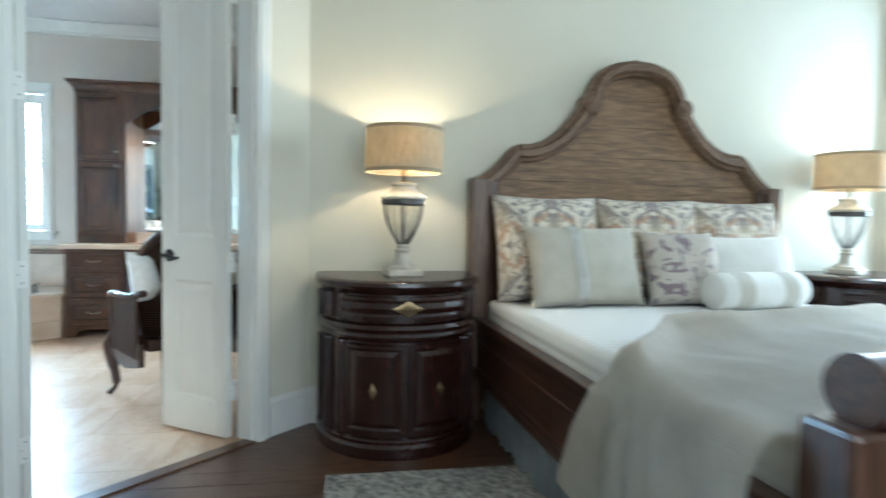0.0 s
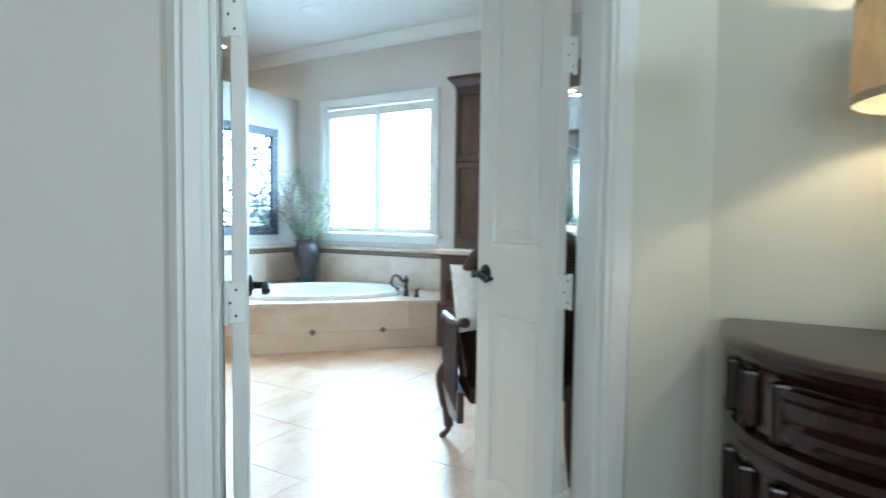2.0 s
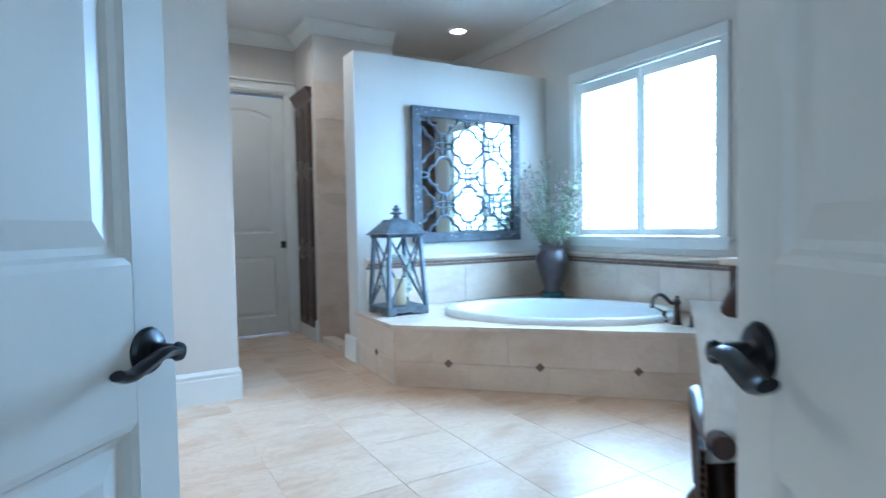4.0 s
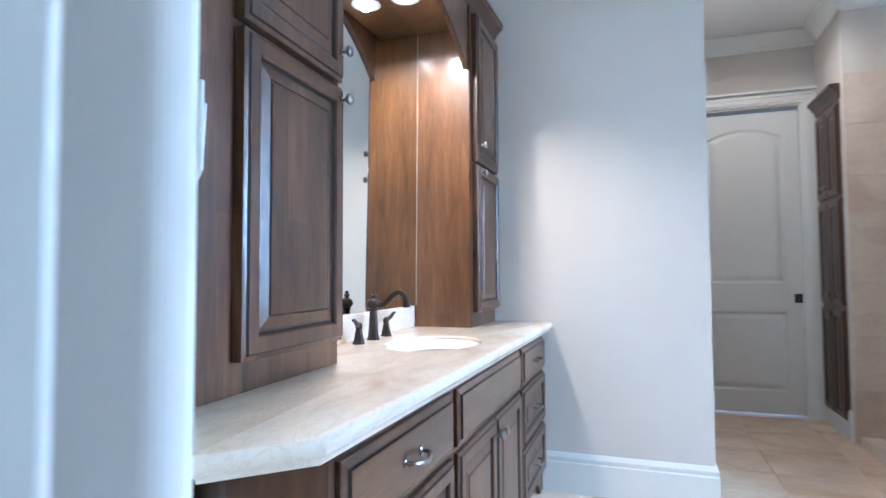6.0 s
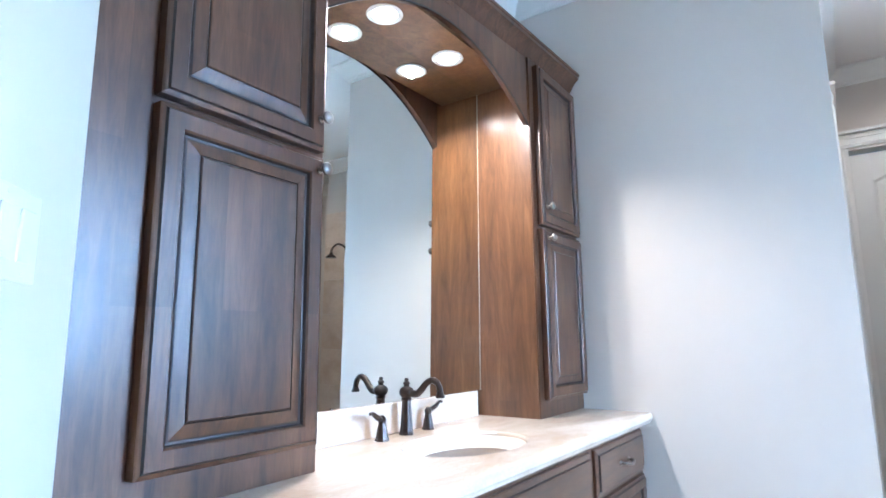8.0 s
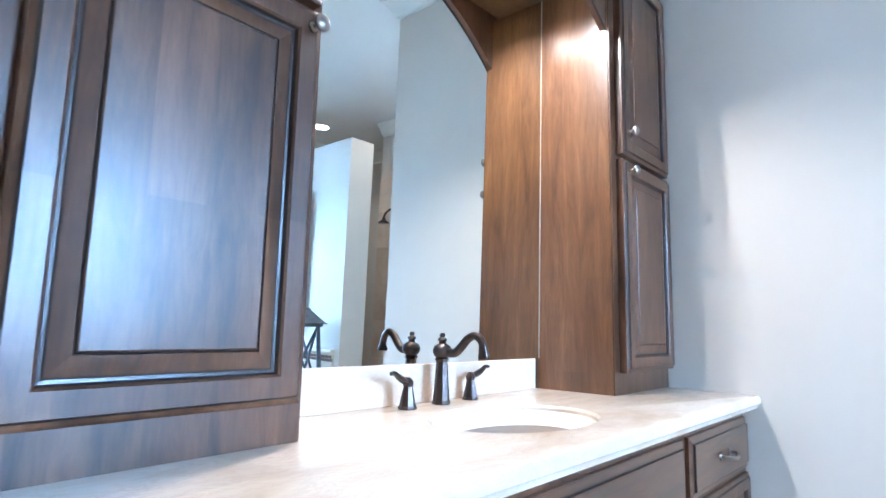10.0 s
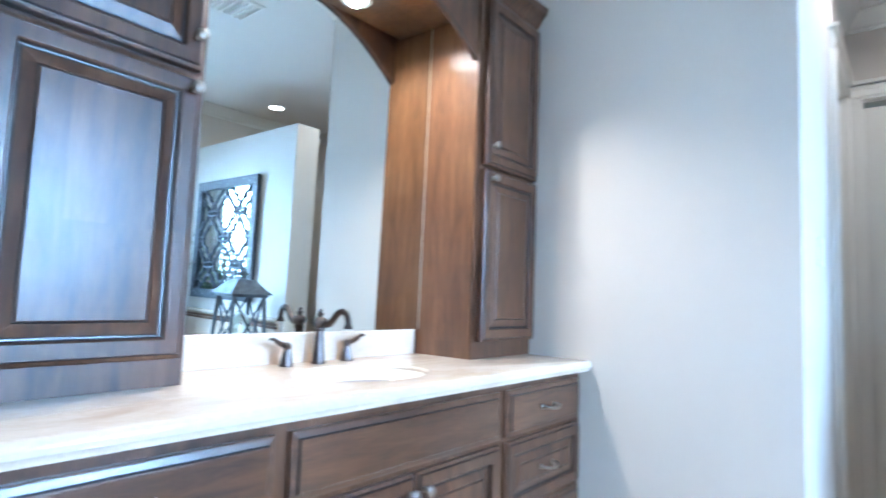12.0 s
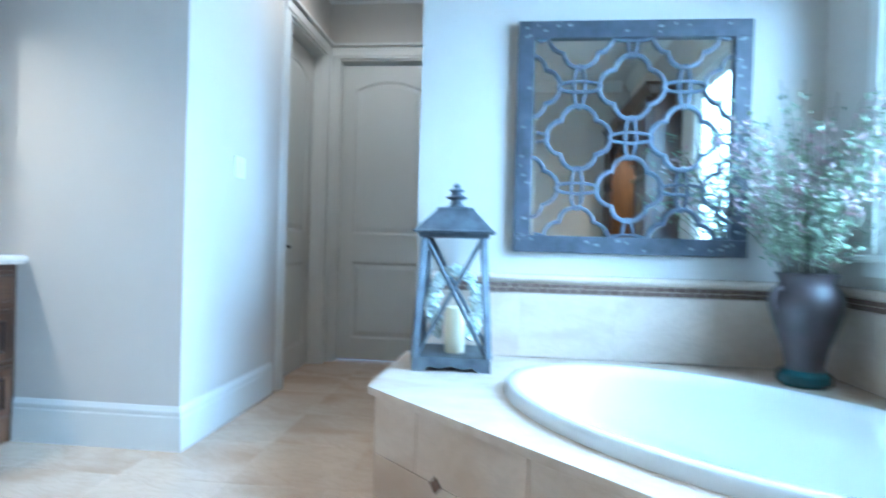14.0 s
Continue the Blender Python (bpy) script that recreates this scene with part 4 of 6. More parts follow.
def counter(m, pts, sk, label, zt=0.866):
    b = bmesh.new()
    n = 48
    cx, cy, rx, ry = sk
    def out_hit(a):
        d = Vector((rx * math.cos(a), ry * math.sin(a))).normalized()
        best = 9e9
        for i in range(len(pts)):
            p, q = Vector(pts[i]), Vector(pts[(i + 1) % len(pts)])
            e, w = q - p, p - Vector((cx, cy))
            den = d.x * e.y - d.y * e.x
            if abs(den) > 1e-9:
                s, u = (w.x * e.y - w.y * e.x) / den, (w.x * d.y - w.y * d.x) / den
                if s > 0 and -1e-6 <= u <= 1 + 1e-6:
                    best = min(best, s)
        return Vector((cx, cy)) + d * best
    angs = [2 * math.pi * k / n for k in range(n)] + [math.atan2((p[1] - cy) / ry, (p[0] - cx) / rx) % (2 * math.pi) for p in pts]
    angs.sort()
    inn = [Vector((cx + rx * math.cos(a), cy + ry * math.sin(a))) for a in angs]
    out = [out_hit(a) for a in angs]
    cc = Vector((sum(p[0] for p in pts) / len(pts), sum(p[1] for p in pts) / len(pts)))
    def shrink(p, o):
        q = Vector(p)
        for i in range(len(pts)):
            a, c2 = Vector(pts[i]), Vector(pts[(i + 1) % len(pts)])
            e = (c2 - a).normalized()
            nn = Vector((-e.y, e.x))
            if nn.dot(cc - a) < 0:
                nn = -nn
            dist = nn.dot(q - a)
            if dist < o:
                q = q + nn * (o - dist)
        return q
    layers = [([p for p in inn], zt - 0.028), ([p for p in inn], zt - 0.006), ([cx_ + (Vector((cx_.x - cx, cx_.y - cy)).normalized() * 0.006) for cx_ in inn], zt)]
    for o, dz in ((0.016, 0), (0.007, -0.003), (0.002, -0.010), (0.0, -0.018), (0.001, -0.028), (0.008, -0.036), (0.010, -0.044)):
        layers.append(([shrink(p, o) for p in out], zt + dz))
    layers.append(([p for p in inn], zt - 0.044))
    V = [[b.verts.new((p.x, p.y, z)) for p in L] for L, z in layers]
    k = len(angs)
    for r in range(len(V)):
        A, B = V[r], V[(r + 1) % len(V)]
        for i in range(k):
            j = (i + 1) % k
            b.faces.new((A[i], A[j], B[j], B[i]))
    ob = tagged(part("countertop", b, M_TRAV, smooth=True, sharp=35), label, "countertop")
    ob.matrix_world = m
    return ob


counter(mA, [(-0.855, -0.001), (1.013, -0.001), (1.013, -0.602), (-1.205, -0.592), (-1.342, -0.458)], SK, "polished beige travertine counter with a rounded edge")

bn = thing("sink_basin", mA @ pose(SK[0], SK[1], 0.852), "biscuit-coloured oval undermount basin", "sink")
part("bowl", lathe([(0.24, 0.0), (0.233, 0.0), (0.225, -0.004), (0.205, -0.022), (0.165, -0.06), (0.12, -0.09), (0.07, -0.108), (0.022, -0.113), (0.02, -0.117), (0, -0.117)], 48, sy=SK[3] / SK[2]), M_BISCUIT, bn, "", True, 60)
part("drain", lathe([(0, -0.110), (0.018, -0.110), (0.022, -0.112), (0.022, -0.116)], 20), M_BRONZE, bn, "", True)


def faucet(m, label, spout_dir=1):
    """Widespread faucet: a tall octagonal body with a swan spout and two lever valves."""
    f = thing("faucet", m, label, "faucet")
    part("body", lathe([(0, 0), (0.027, 0), (0.027, 0.006), (0.024, 0.012), (0.021, 0.045), (0.017, 0.105), (0.0165, 0.118), (0.02, 0.122), (0.02, 0.127), (0.017, 0.13)], 8), M_BRONZE, f)
    part("collar", lathe([(0.017, 0.13), (0.022, 0.134), (0.027, 0.142), (0.028, 0.152), (0.024, 0.162), (0.014, 0.168), (0.01, 0.17), (0.01, 0.176), (0.014, 0.179), (0.012, 0.184), (0.006, 0.188), (0.009, 0.192), (0.006, 0.199), (0, 0.2)], 24), M_BRONZE, f, "", True)
    sp = smooth_line([(0, -0.02, 0.145), (0, -0.045, 0.145), (0, -0.065, 0.160), (0, -0.088, 0.184), (0, -0.112, 0.194), (0, -0.132, 0.184), (0, -0.142, 0.164), (0, -0.144, 0.146)], 6)
    part("spout", tube(sp, [0.0135 - 0.003 * i / len(sp) for i in range(len(sp))], 12), M_BRONZE, f, "", True)
    part("spout_tip", lathe([(0, 0.134), (0.016, 0.134), (0.017, 0.140), (0.012, 0.150), (0.011, 0.156), (0, 0.158)], 16, cy=-0.144), M_BRONZE, f, "", True)
    for s in (-1, 1):
        hnd = part("valve", lathe([(0, 0), (0.025, 0), (0.025, 0.005), (0.022, 0.01), (0.016, 0.04), (0.012, 0.058), (0.014, 0.062), (0.015, 0.07), (0.011, 0.077), (0.006, 0.082), (0, 0.083)], 8, cx=s * 0.145), M_BRONZE, f)
        lp = smooth_line([(s * 0.145, 0, 0.068), (s * 0.165, -0.004, 0.074), (s * 0.188, -0.008, 0.083), (s * 0.21, -0.010, 0.096), (s * 0.225, -0.012, 0.096)], 5)
        part("valve_lever", tube(lp, [0.0075 + 0.002 * math.sin(i * 0.25) for i in range(len(lp))], 8), M_BRONZE, hnd, "", True)
    return f


faucet(mA @ pose(-0.008, -0.075, 0.866, 0, 0, 4) @ Matrix.Scale(0.93, 4), "oil-rubbed bronze widespread faucet on the vanity counter")


def base_unit(m, kind, x0, x1, depth, label, end_clip=0.0):
    """A base cabinet: three drawers, or a false front over two doors."""
    ob = thing("base_cabinet", m, label, "cabinet", "base cabinets")
    if end_clip:
        pts = [(x0, -depth + end_clip), (x0 + end_clip, -depth), (x1, -depth), (x1, -0.004), (x0 + 0.33, -0.004), (x0, -0.33)]
    else:
        pts = [(x0, -depth), (x1, -depth), (x1, -0.004), (x0, -0.004)]
    part("body", prism(pts, 0.10, 0.820), M_ALDER, ob)
    y = -depth
    a0, a1 = x0 + (end_clip or 0.0) + 0.022, x1 - 0.022
    part("toe_board", prism([(x0 + end_clip, 0.0), (x0 + end_clip + 0.07, 0.0), (x0 + end_clip + 0.10, 0.05), (x0 + end_clip + 0.16, 0.075), (x1 - 0.16, 0.075), (x1 - 0.10, 0.05), (x1 - 0.07, 0), (x1, 0), (x1, 0.099), (x0 + end_clip, 0.099)], y + 0.005, y + 0.025, axis='y'), M_ALDER, ob)
    if kind == "drawers":
        for z0, z1, raised in ((0.632, 0.792, False), (0.372, 0.615, True), (0.118, 0.355, True)):
            d = front(ob, "drawer", a0, a1, z0, z1, y, raised, 0.045)
            bail(d, (a0 + a1) / 2, y - (0.0185 if raised else 0.021), (z0 + z1) / 2)
    else:
        front(ob, "false_front", a0, a1, 0.632, 0.792, y, False)
        c = (a0 + a1) / 2
        for q0, q1, kx in ((a0, c - 0.003, c - 0.03), (c + 0.003, a1, c + 0.03)):
            d = front(ob, "door", q0, q1, 0.118, 0.615, y)
            knob(d, kx, y - 0.021, 0.565)
    return ob


base_unit(mA, "drawers", -1.235, -0.475, 0.545, "stained alder drawer unit with nickel bail pulls", 0.115)
base_unit(mA, "doors", -0.475, 0.415, 0.545, "stained alder sink cabinet with two raised-panel doors")
base_unit(mA, "drawers", 0.415, 1.012, 0.545, "stained alder drawer unit beside the end wall")

# dressing vanity on the east wall
mB = pose(XE, 1.26, 0, 0, 0, -90)       # x runs south along the wall
tower(mB, -1.0, -0.56, -0.985, -0.592, -0.625, None, "dark stained alder tower cabinet beside the window", top=2.32)
tower(mB, 0.56, 1.04, 0.592, 0.985, 0.625, None, "dark stained alder tower cabinet at the corner", top=2.32)
vanity(mB, -0.56, 0.56, -1.0, 1.04, 0.265, False, (0, 0, (0.0,)), ["stained alder arched valance over the dressing table"], 2.32)
ct = tagged(part("countertop", box(-1.035, 1.05, -0.56, -0.004, 0.822, 0.866, 0.012, 3), M_TRAV, smooth=True), "beige travertine top of the dressing table", "countertop")
ct.matrix_world = mB
base_unit(mB, "drawers", -1.0, -0.5, 0.50, "dark stained alder drawer unit at the dressing table")
base_unit(mB, "drawers", 0.54, 1.04, 0.50, "dark stained alder drawer unit in the corner")
kd = thing("knee_drawer", mB, "dark stained alder knee-hole drawer of the dressing table", "drawer")
part("body", box(-0.499, 0.539, -0.495, -0.02, 0.70, 0.820), M_ALDER, kd)
dd = front(kd, "drawer", -0.46, 0.50, 0.71, 0.80, -0.495, False)
bail(dd, 0.02, -0.516, 0.755)

# switches
def switch_plate(name, m, gangs, label):
    ob = thing(name, m, label, "light switch")
    w = 0.024 + 0.046 * gangs
    part("plate", box(-w / 2, w / 2, -0.006, 0, -0.058, 0.058, 0.003), M_PLASTIC, ob)
    for g in range(gangs):
        x = (g - (gangs - 1) / 2) * 0.046
        r = part("rocker", box(x - 0.0165, x + 0.0165, -0.009, -0.005, -0.034, 0.034, 0.0015, 1), M_PLASTIC, ob)
        r.matrix_basis = pose(0, 0, 0, 2.5)
        for z in (-0.048, 0.048):
            part("screw", box(x - 0.003, x + 0.003, -0.0072, -0.0055, z - 0.003, z + 0.003, 0.001, 1), M_PLASTIC, ob)


switch_plate("switch_plate", Matrix.Translation((*ud(-1.085, 1.3484), 1.325)) @ pose(0.0, 0.0, 0, 0, 0, 136.4) @ Matrix.Scale(1.13, 4), 3, "white three-gang switch plate beside the vanity")
switch_plate("switch_plate", pose(1.145, 4.53, 1.35, 0, 0, 90), 2, "white two-gang switch plate on the hall wall")

# ceiling fixtures
def can_light(x, y, on, label):
    ob = thing("recessed_light", pose(x, y, ZC), label, "ceiling light", "ceiling lights")
    part("trim_ring", lathe([(0.07, 0), (0.098, 0), (0.1, -0.003), (0.094, -0.008), (0.072, -0.006)], 32), M_PLASTIC, ob, "", True)
    part("lens", lathe([(0, -0.002), (0.073, -0.002), (0.073, -0.005), (0, -0.005)], 32), M_CANGLOW if on else M_PLASTIC, ob, "glowing lens" if on else "")


can_light(3.49, 5.07, True, "lit round recessed light in the ceiling")
bulb("ceiling_bulb", 3.49, 5.07, ZC - 0.03, 12, (1.0, 0.86, 0.66), 0.06, 140)
can_light(3.19, 3.41, False, "unlit white round recessed light over the tub")
can_light(1.57, 5.0, True, "lit round recessed light in the hall ceiling")
bulb("ceiling_bulb", 1.57, 5.0, ZC - 0.03, 30, (1.0, 0.86, 0.68), 0.06, 165)
vt = thing("ceiling_vent", pose(1.75, 3.6, ZC), "white louvred ceiling vent", "vent")
part("frame", box(-0.16, 0.16, -0.16, 0.16, -0.008, -0.001, 0.003), M_PLASTIC, vt)
for k in range(7):
    s = part("slat", box(-0.13, 0.13, -0.004, 0.004, -0.022, -0.006), M_PLASTIC, vt)
    s.matrix_basis = pose(0, -0.12 + k * 0.04, -0.002, 35)


# ---- on and above the tub ----
wm = thing("lattice_mirror", pose(3.172, 4.449, 1.506) @ Matrix.Diagonal((0.984, 1, 0.984, 1)), "square wall mirror in a distressed blue-grey frame with quatrefoil lattice", "mirror")
M_FRAME = plain("distressed_blue_grey_wood", (0.055, 0.06, 0.072), 0.5, vary=0.45, scale=14, bump_s=0.5, fine=60)
M_LATT = plain("blue_grey_lattice_paint", (0.10, 0.115, 0.14), 0.45, vary=0.25, scale=20, bump_s=0.2)
part("mirror_glass", box(-0.49, 0.49, -0.018, -0.012, -0.50, 0.50), M_MIRROR, wm, "clear mirror glass")
part("backing", box(-0.55, 0.55, -0.012, -0.001, -0.565, 0.565), M_FRAME, wm)
fw = 0.085
for x0, x1, z0, z1 in ((-0.56, 0.56, 0.575 - fw, 0.575), (-0.56, 0.56, -0.575, -0.575 + fw), (-0.56, -0.56 + fw, -0.575 + fw, 0.575 - fw), (0.56 - fw, 0.56, -0.575 + fw, 0.575 - fw)):
    bm = box(x0, x1, -0.045, -0.013, z0, z1, 0.006)
    part("frame_board", bm, M_FRAME, wm)
rnd = random.Random(5)
M_NAIL = plain("worn_nail_head", (0.26, 0.27, 0.28), 0.4, 0.6, vary=0.3, scale=50, bump_s=0.1)
nail = None
for k in range(44):
    s = k % 4
    t = rnd.uniform(-0.52, 0.52)
    o = rnd.uniform(-0.022, 0.022)
    x, z = ((t, 0.532 + o), (t, -0.532 + o), (-0.517 + o, t), (0.517 + o, t))[s]
    if nail is None:
        nail = part("nail_head", lathe([(0, 0.004), (0.004, 0.0035), (0.0075, 0.0), (0.0075, -0.001)], 8), M_NAIL, wm, "worn silvery nail head")
        ob = nail
    else:
        ob = new("nail_head", nail.data)
        ob.parent = wm
    ob.matrix_basis = pose(x, -0.0455, z, 90) @ Matrix.Diagonal((rnd.uniform(0.7, 2.2), 1, 1, 1))


def lattice_run(pts, r=0.011, closed=True):
    """Flat band along the points, kept inside the frame."""
    runs, cur = [], []
    seq = pts + ([pts[0]] if closed else [])
    for p in seq:
        if abs(p[0]) < 0.478 and abs(p[1]) < 0.493:
            cur.append(p)
        elif cur:
            runs.append(cur)
            cur = []
    if cur:
        runs.append(cur)
    bm = None
    for run in runs:
        if len(run) > 2:
            bm = tube([(x, -0.027, z) for x, z in run], r, 8, bm, 0.75)
    return bm


G = 0.252
for i in range(-2, 3):
    for j in range(-2, 3):
        cx, cz = i * G, j * G
        if (i + j) % 2:
            pts = []
            for k in range(64):
                a = 2 * math.pi * k / 64
                r = 0.118 + 0.040 * abs(math.cos(2 * a)) ** 0.8
                pts.append((cx + r * math.cos(a), cz + r * math.sin(a)))
            bm = lattice_run(pts)
            if bm:
                part("quatrefoil", bm, M_LATT, wm, smooth=True, sharp=60)
        else:
            for rx, rz in ((0.105, 0.026), (0.026, 0.105)):
                bm = lattice_run([(cx + rx * math.cos(2 * math.pi * k / 28), cz + rz * math.sin(2 * math.pi * k / 28)) for k in range(28)], 0.009)
                if bm:
                    part("link_ring", bm, M_LATT, wm, smooth=True, sharp=60)

# lantern
M_LANT = plain("slate_metal", (0.10, 0.115, 0.13), 0.5, 0.3, vary=0.35, scale=18, bump_s=0.25)
M_WAX = plain("ivory_wax", (0.75, 0.66, 0.45), 0.5, vary=0.04, bump_s=0.05)
M_BERRY = plain("pale_berry", (0.74, 0.80, 0.76), 0.4, vary=0.25, scale=40, bump_s=0)
ln = thing("lantern", pose(2.358, 4.185, 0.418, 0, 0, 2), "slate-grey metal lantern with crossed bars on the tub deck", "lantern")
wb, wt = 0.17, 0.14
part("base_plate", box(-wb, wb, -wb, wb, 0.04, 0.062, 0.004), M_LANT, ln)
for k in range(4):
    pts = [(-wb, 0.045), (-wb, 0.0), (-wb + 0.05, 0.0), (-0.09, 0.022), (-0.05, 0.012), (0, 0.026), (0.05, 0.012), (0.09, 0.022), (wb - 0.05, 0), (wb, 0.0), (wb, 0.045)]
    ap = part("apron", prism(pts, -wb, -wb + 0.012, axis='y'), M_LANT, ln, "scalloped apron")
    ap.matrix_basis = pose(0, 0, 0, 0, 0, 90 * k)
    po = part("post", tube([(-wb + 0.012, -wb + 0.012, 0.06), (-wt + 0.012, -wt + 0.012, 0.585)], 0.019, 4), M_LANT, ln)
    po.matrix_basis = pose(0, 0, 0, 0, 0, 90 * k)
    for s in (-1, 1):
        cb = part("cross_bar", tube([(-s * (wb - 0.025), -wb + 0.014, 0.075), (s * (wt - 0.02), -wt + 0.014, 0.57)], 0.0095, 6), M_LANT, ln)
        cb.matrix_basis = pose(0, 0, 0, 0, 0, 90 * k)
part("top_rim", box(-wt - 0.014, wt + 0.014, -wt - 0.014, wt + 0.014, 0.578, 0.60, 0.005), M_LANT, ln)
q = math.sqrt(2)
rf = part("roof", lathe([(0.178 * q, 0.60), (0.178 * q, 0.606), (0.138 * q, 0.625), (0.105 * q, 0.655), (0.088 * q, 0.695), (0.08 * q, 0.712), (0.07 * q, 0.715)], 4), M_LANT, ln, "concave slate roof")
rf.matrix_basis = pose(0, 0, 0, 0, 0, 45)
part("finial", lathe([(0.045, 0.712), (0.05, 0.72), (0.03, 0.728), (0.022, 0.75), (0.045, 0.757), (0.05, 0.764), (0.03, 0.772), (0.02, 0.785), (0.032, 0.79), (0.034, 0.797), (0.014, 0.806), (0.016, 0.818), (0, 0.83)], 16), M_LANT, ln, "turned finial", True)
cd = tagged(part("candle", lathe([(0, 0), (0.045, 0), (0.046, 0.01), (0.045, 0.18), (0.043, 0.2), (0.038, 0.204), (0.02, 0.196), (0, 0.192)], 24), M_WAX, smooth=True), "ivory pillar candle standing in the lantern", "candle")
cd.matrix_world = pose(2.368, 4.16, 0.48)
b = bmesh.new()
rnd = random.Random(3)
for k in range(560):
    a = rnd.uniform(-0.9, math.pi + 0.9)
    R = 0.110 + rnd.gauss(0, 0.014)
    x, z = R * math.cos(a) * 0.95, 0.21 + 0.165 * math.sin(a) + rnd.gauss(0, 0.008)
    x, z = max(-0.12, min(0.12, x)), max(0.018, z)
    g = bmesh.ops.create_icosphere(b, subdivisions=1, radius=rnd.uniform(0.010, 0.019))
    for v in g["verts"]:
        v.co += Vector((x, rnd.gauss(0, 0.012), z))
wr = tagged(part("berry_wreath", b, M_BERRY, smooth=True), "pale green berry garland inside the lantern", "garland", kind="stuff")
wr.matrix_world = pose(2.358, 4.2, 0.475)

# vase with dried stems
M_VASE = plain("dark_glazed_clay", (0.06, 0.045, 0.045), 0.35, vary=0.3, scale=9, bump_s=0.1, coat=0.2)
M_TEAL = plain("teal_glaze", (0.02, 0.10, 0.11), 0.2, vary=0.3, scale=12, bump_s=0.05, coat=0.4)
va = thing("vase", pose(3.845, 4.12, 0.418, 0, 0, 20) @ Matrix.Scale(0.95, 4), "dark clay urn with a teal foot on the tub deck", "vase")
part("foot", lathe([(0, 0), (0.098, 0), (0.112, 0.018), (0.11, 0.05), (0.092, 0.066), (0.085, 0.07)], 28), M_TEAL, va, "teal glazed foot", True)
part("body", lathe([(0.085, 0.066), (0.078, 0.09), (0.092, 0.16), (0.125, 0.26), (0.148, 0.33), (0.152, 0.37), (0.14, 0.405), (0.118, 0.435), (0.108, 0.455), (0.118, 0.48), (0.126, 0.492), (0.118, 0.495), (0.1, 0.46), (0.09, 0.4), (0, 0.38)], 36), M_VASE, va, "", True, 50)
for s in (-1, 1):
    hp = smooth_line([(s * 0.125, 0, 0.43), (s * 0.165, 0, 0.42), (s * 0.178, 0, 0.37), (s * 0.15, 0, 0.325)], 5)
    part("handle", tube(hp, 0.011, 8), M_VASE, va, "", True)

M_STEM = plain("dry_twig", (0.10, 0.085, 0.06), 0.8, vary=0.3, scale=30, bump_s=0)
M_LEAF = plain("sage_leaf", (0.22, 0.28, 0.17), 0.6, vary=0.5, scale=12, bump_s=0)
M_BLOOM = plain("dusty_pink_blossom", (0.50, 0.34, 0.35), 0.7, vary=0.35, scale=20, bump_s=0)
rnd = random.Random(11)
bs, bl, bb = bmesh.new(), bmesh.new(), bmesh.new()


def leaf(b, c, d, L, w):
    n = d.cross(Vector((rnd.gauss(0, 1), rnd.gauss(0, 1), rnd.gauss(0, 1)))).normalized()
    m = d.cross(n) * 0.15 * L
    b.faces.new([b.verts.new(p) for p in (c, c + d * L * 0.5 + n * w + m, c + d * L, c + d * L * 0.5 - n * w + m)])


stems = None
for k in range(80):
    a = rnd.uniform(0, 2 * math.pi)
    lean = abs(rnd.gauss(0.38, 0.22))
    H = rnd.uniform(0.35, 0.80) * (1.05 - 0.3 * min(1, lean))
    dx, dy = math.cos(a) * lean, math.sin(a) * lean
    # lean away from the two walls
    if 3.845 + dx > 4.02:
        dx *= 0.35
    if 4.12 + dy > 4.40:
        dy *= 0.3
    p0 = Vector((math.cos(a) * 0.05, math.sin(a) * 0.05, 0.39))
    p1 = p0 + Vector((dx * 0.35, dy * 0.35, H * 0.55))
    p2 = p0 + Vector((dx * 1.0 + rnd.gauss(0, 0.03), dy * 1.0 + rnd.gauss(0, 0.03), H + 0.06))
    line = smooth_line([p0, p1, p2], 6)
    bs = tube(line, [0.0035 * (1 - 0.7 * i / len(line)) for i in range(len(line))], 4, bs)
    pink = rnd.random() < 0.35
    for i in range(34):
        t = rnd.uniform(0.25, 1.0)
        c = line[min(len(line) - 1, int(t * (len(line) - 1)))] + Vector((rnd.gauss(0, 0.018), rnd.gauss(0, 0.018), rnd.gauss(0, 0.018)))
        d = Vector((rnd.gauss(0, 1), rnd.gauss(0, 1), rnd.gauss(0.5, 0.8))).normalized()
        leaf(bb if pink and t > 0.55 else bl, c, d, rnd.uniform(0.018, 0.045), rnd.uniform(0.004, 0.009))
pl = thing("dried_arrangement", pose(3.845, 4.12, 0.44), "airy sage and dusty pink dried stems in the urn", "plant")
tagged(part("twig", bs, M_STEM, pl), kind="stuff")
tagged(part("foliage", bl, M_LEAF, pl, "sage green small leaves"), kind="stuff")
tagged(part("blossom", bb, M_BLOOM, pl, "dusty pink blossoms"), kind="stuff")

# tub filler
tf = thing("tub_filler", pose(3.60, 2.64, 0.418, 0, 0, -5), "oil-rubbed bronze deck-mounted tub filler with two levers", "faucet")
part("body", lathe([(0, 0), (0.032, 0), (0.032, 0.006), (0.025, 0.013), (0.021, 0.03), (0.017, 0.10), (0.017, 0.125), (0.024, 0.132), (0.028, 0.145), (0.024, 0.158), (0.012, 0.166), (0.010, 0.172), (0.014, 0.176), (0.008, 0.186), (0, 0.188)], 20), M_BRONZE, tf, "", True)
sp = smooth_line([(-0.015, 0, 0.142), (-0.05, 0, 0.142), (-0.085, 0, 0.168), (-0.125, 0, 0.196), (-0.165, 0, 0.20), (-0.20, 0, 0.178), (-0.21, 0, 0.15), (-0.211, 0, 0.138)], 6)
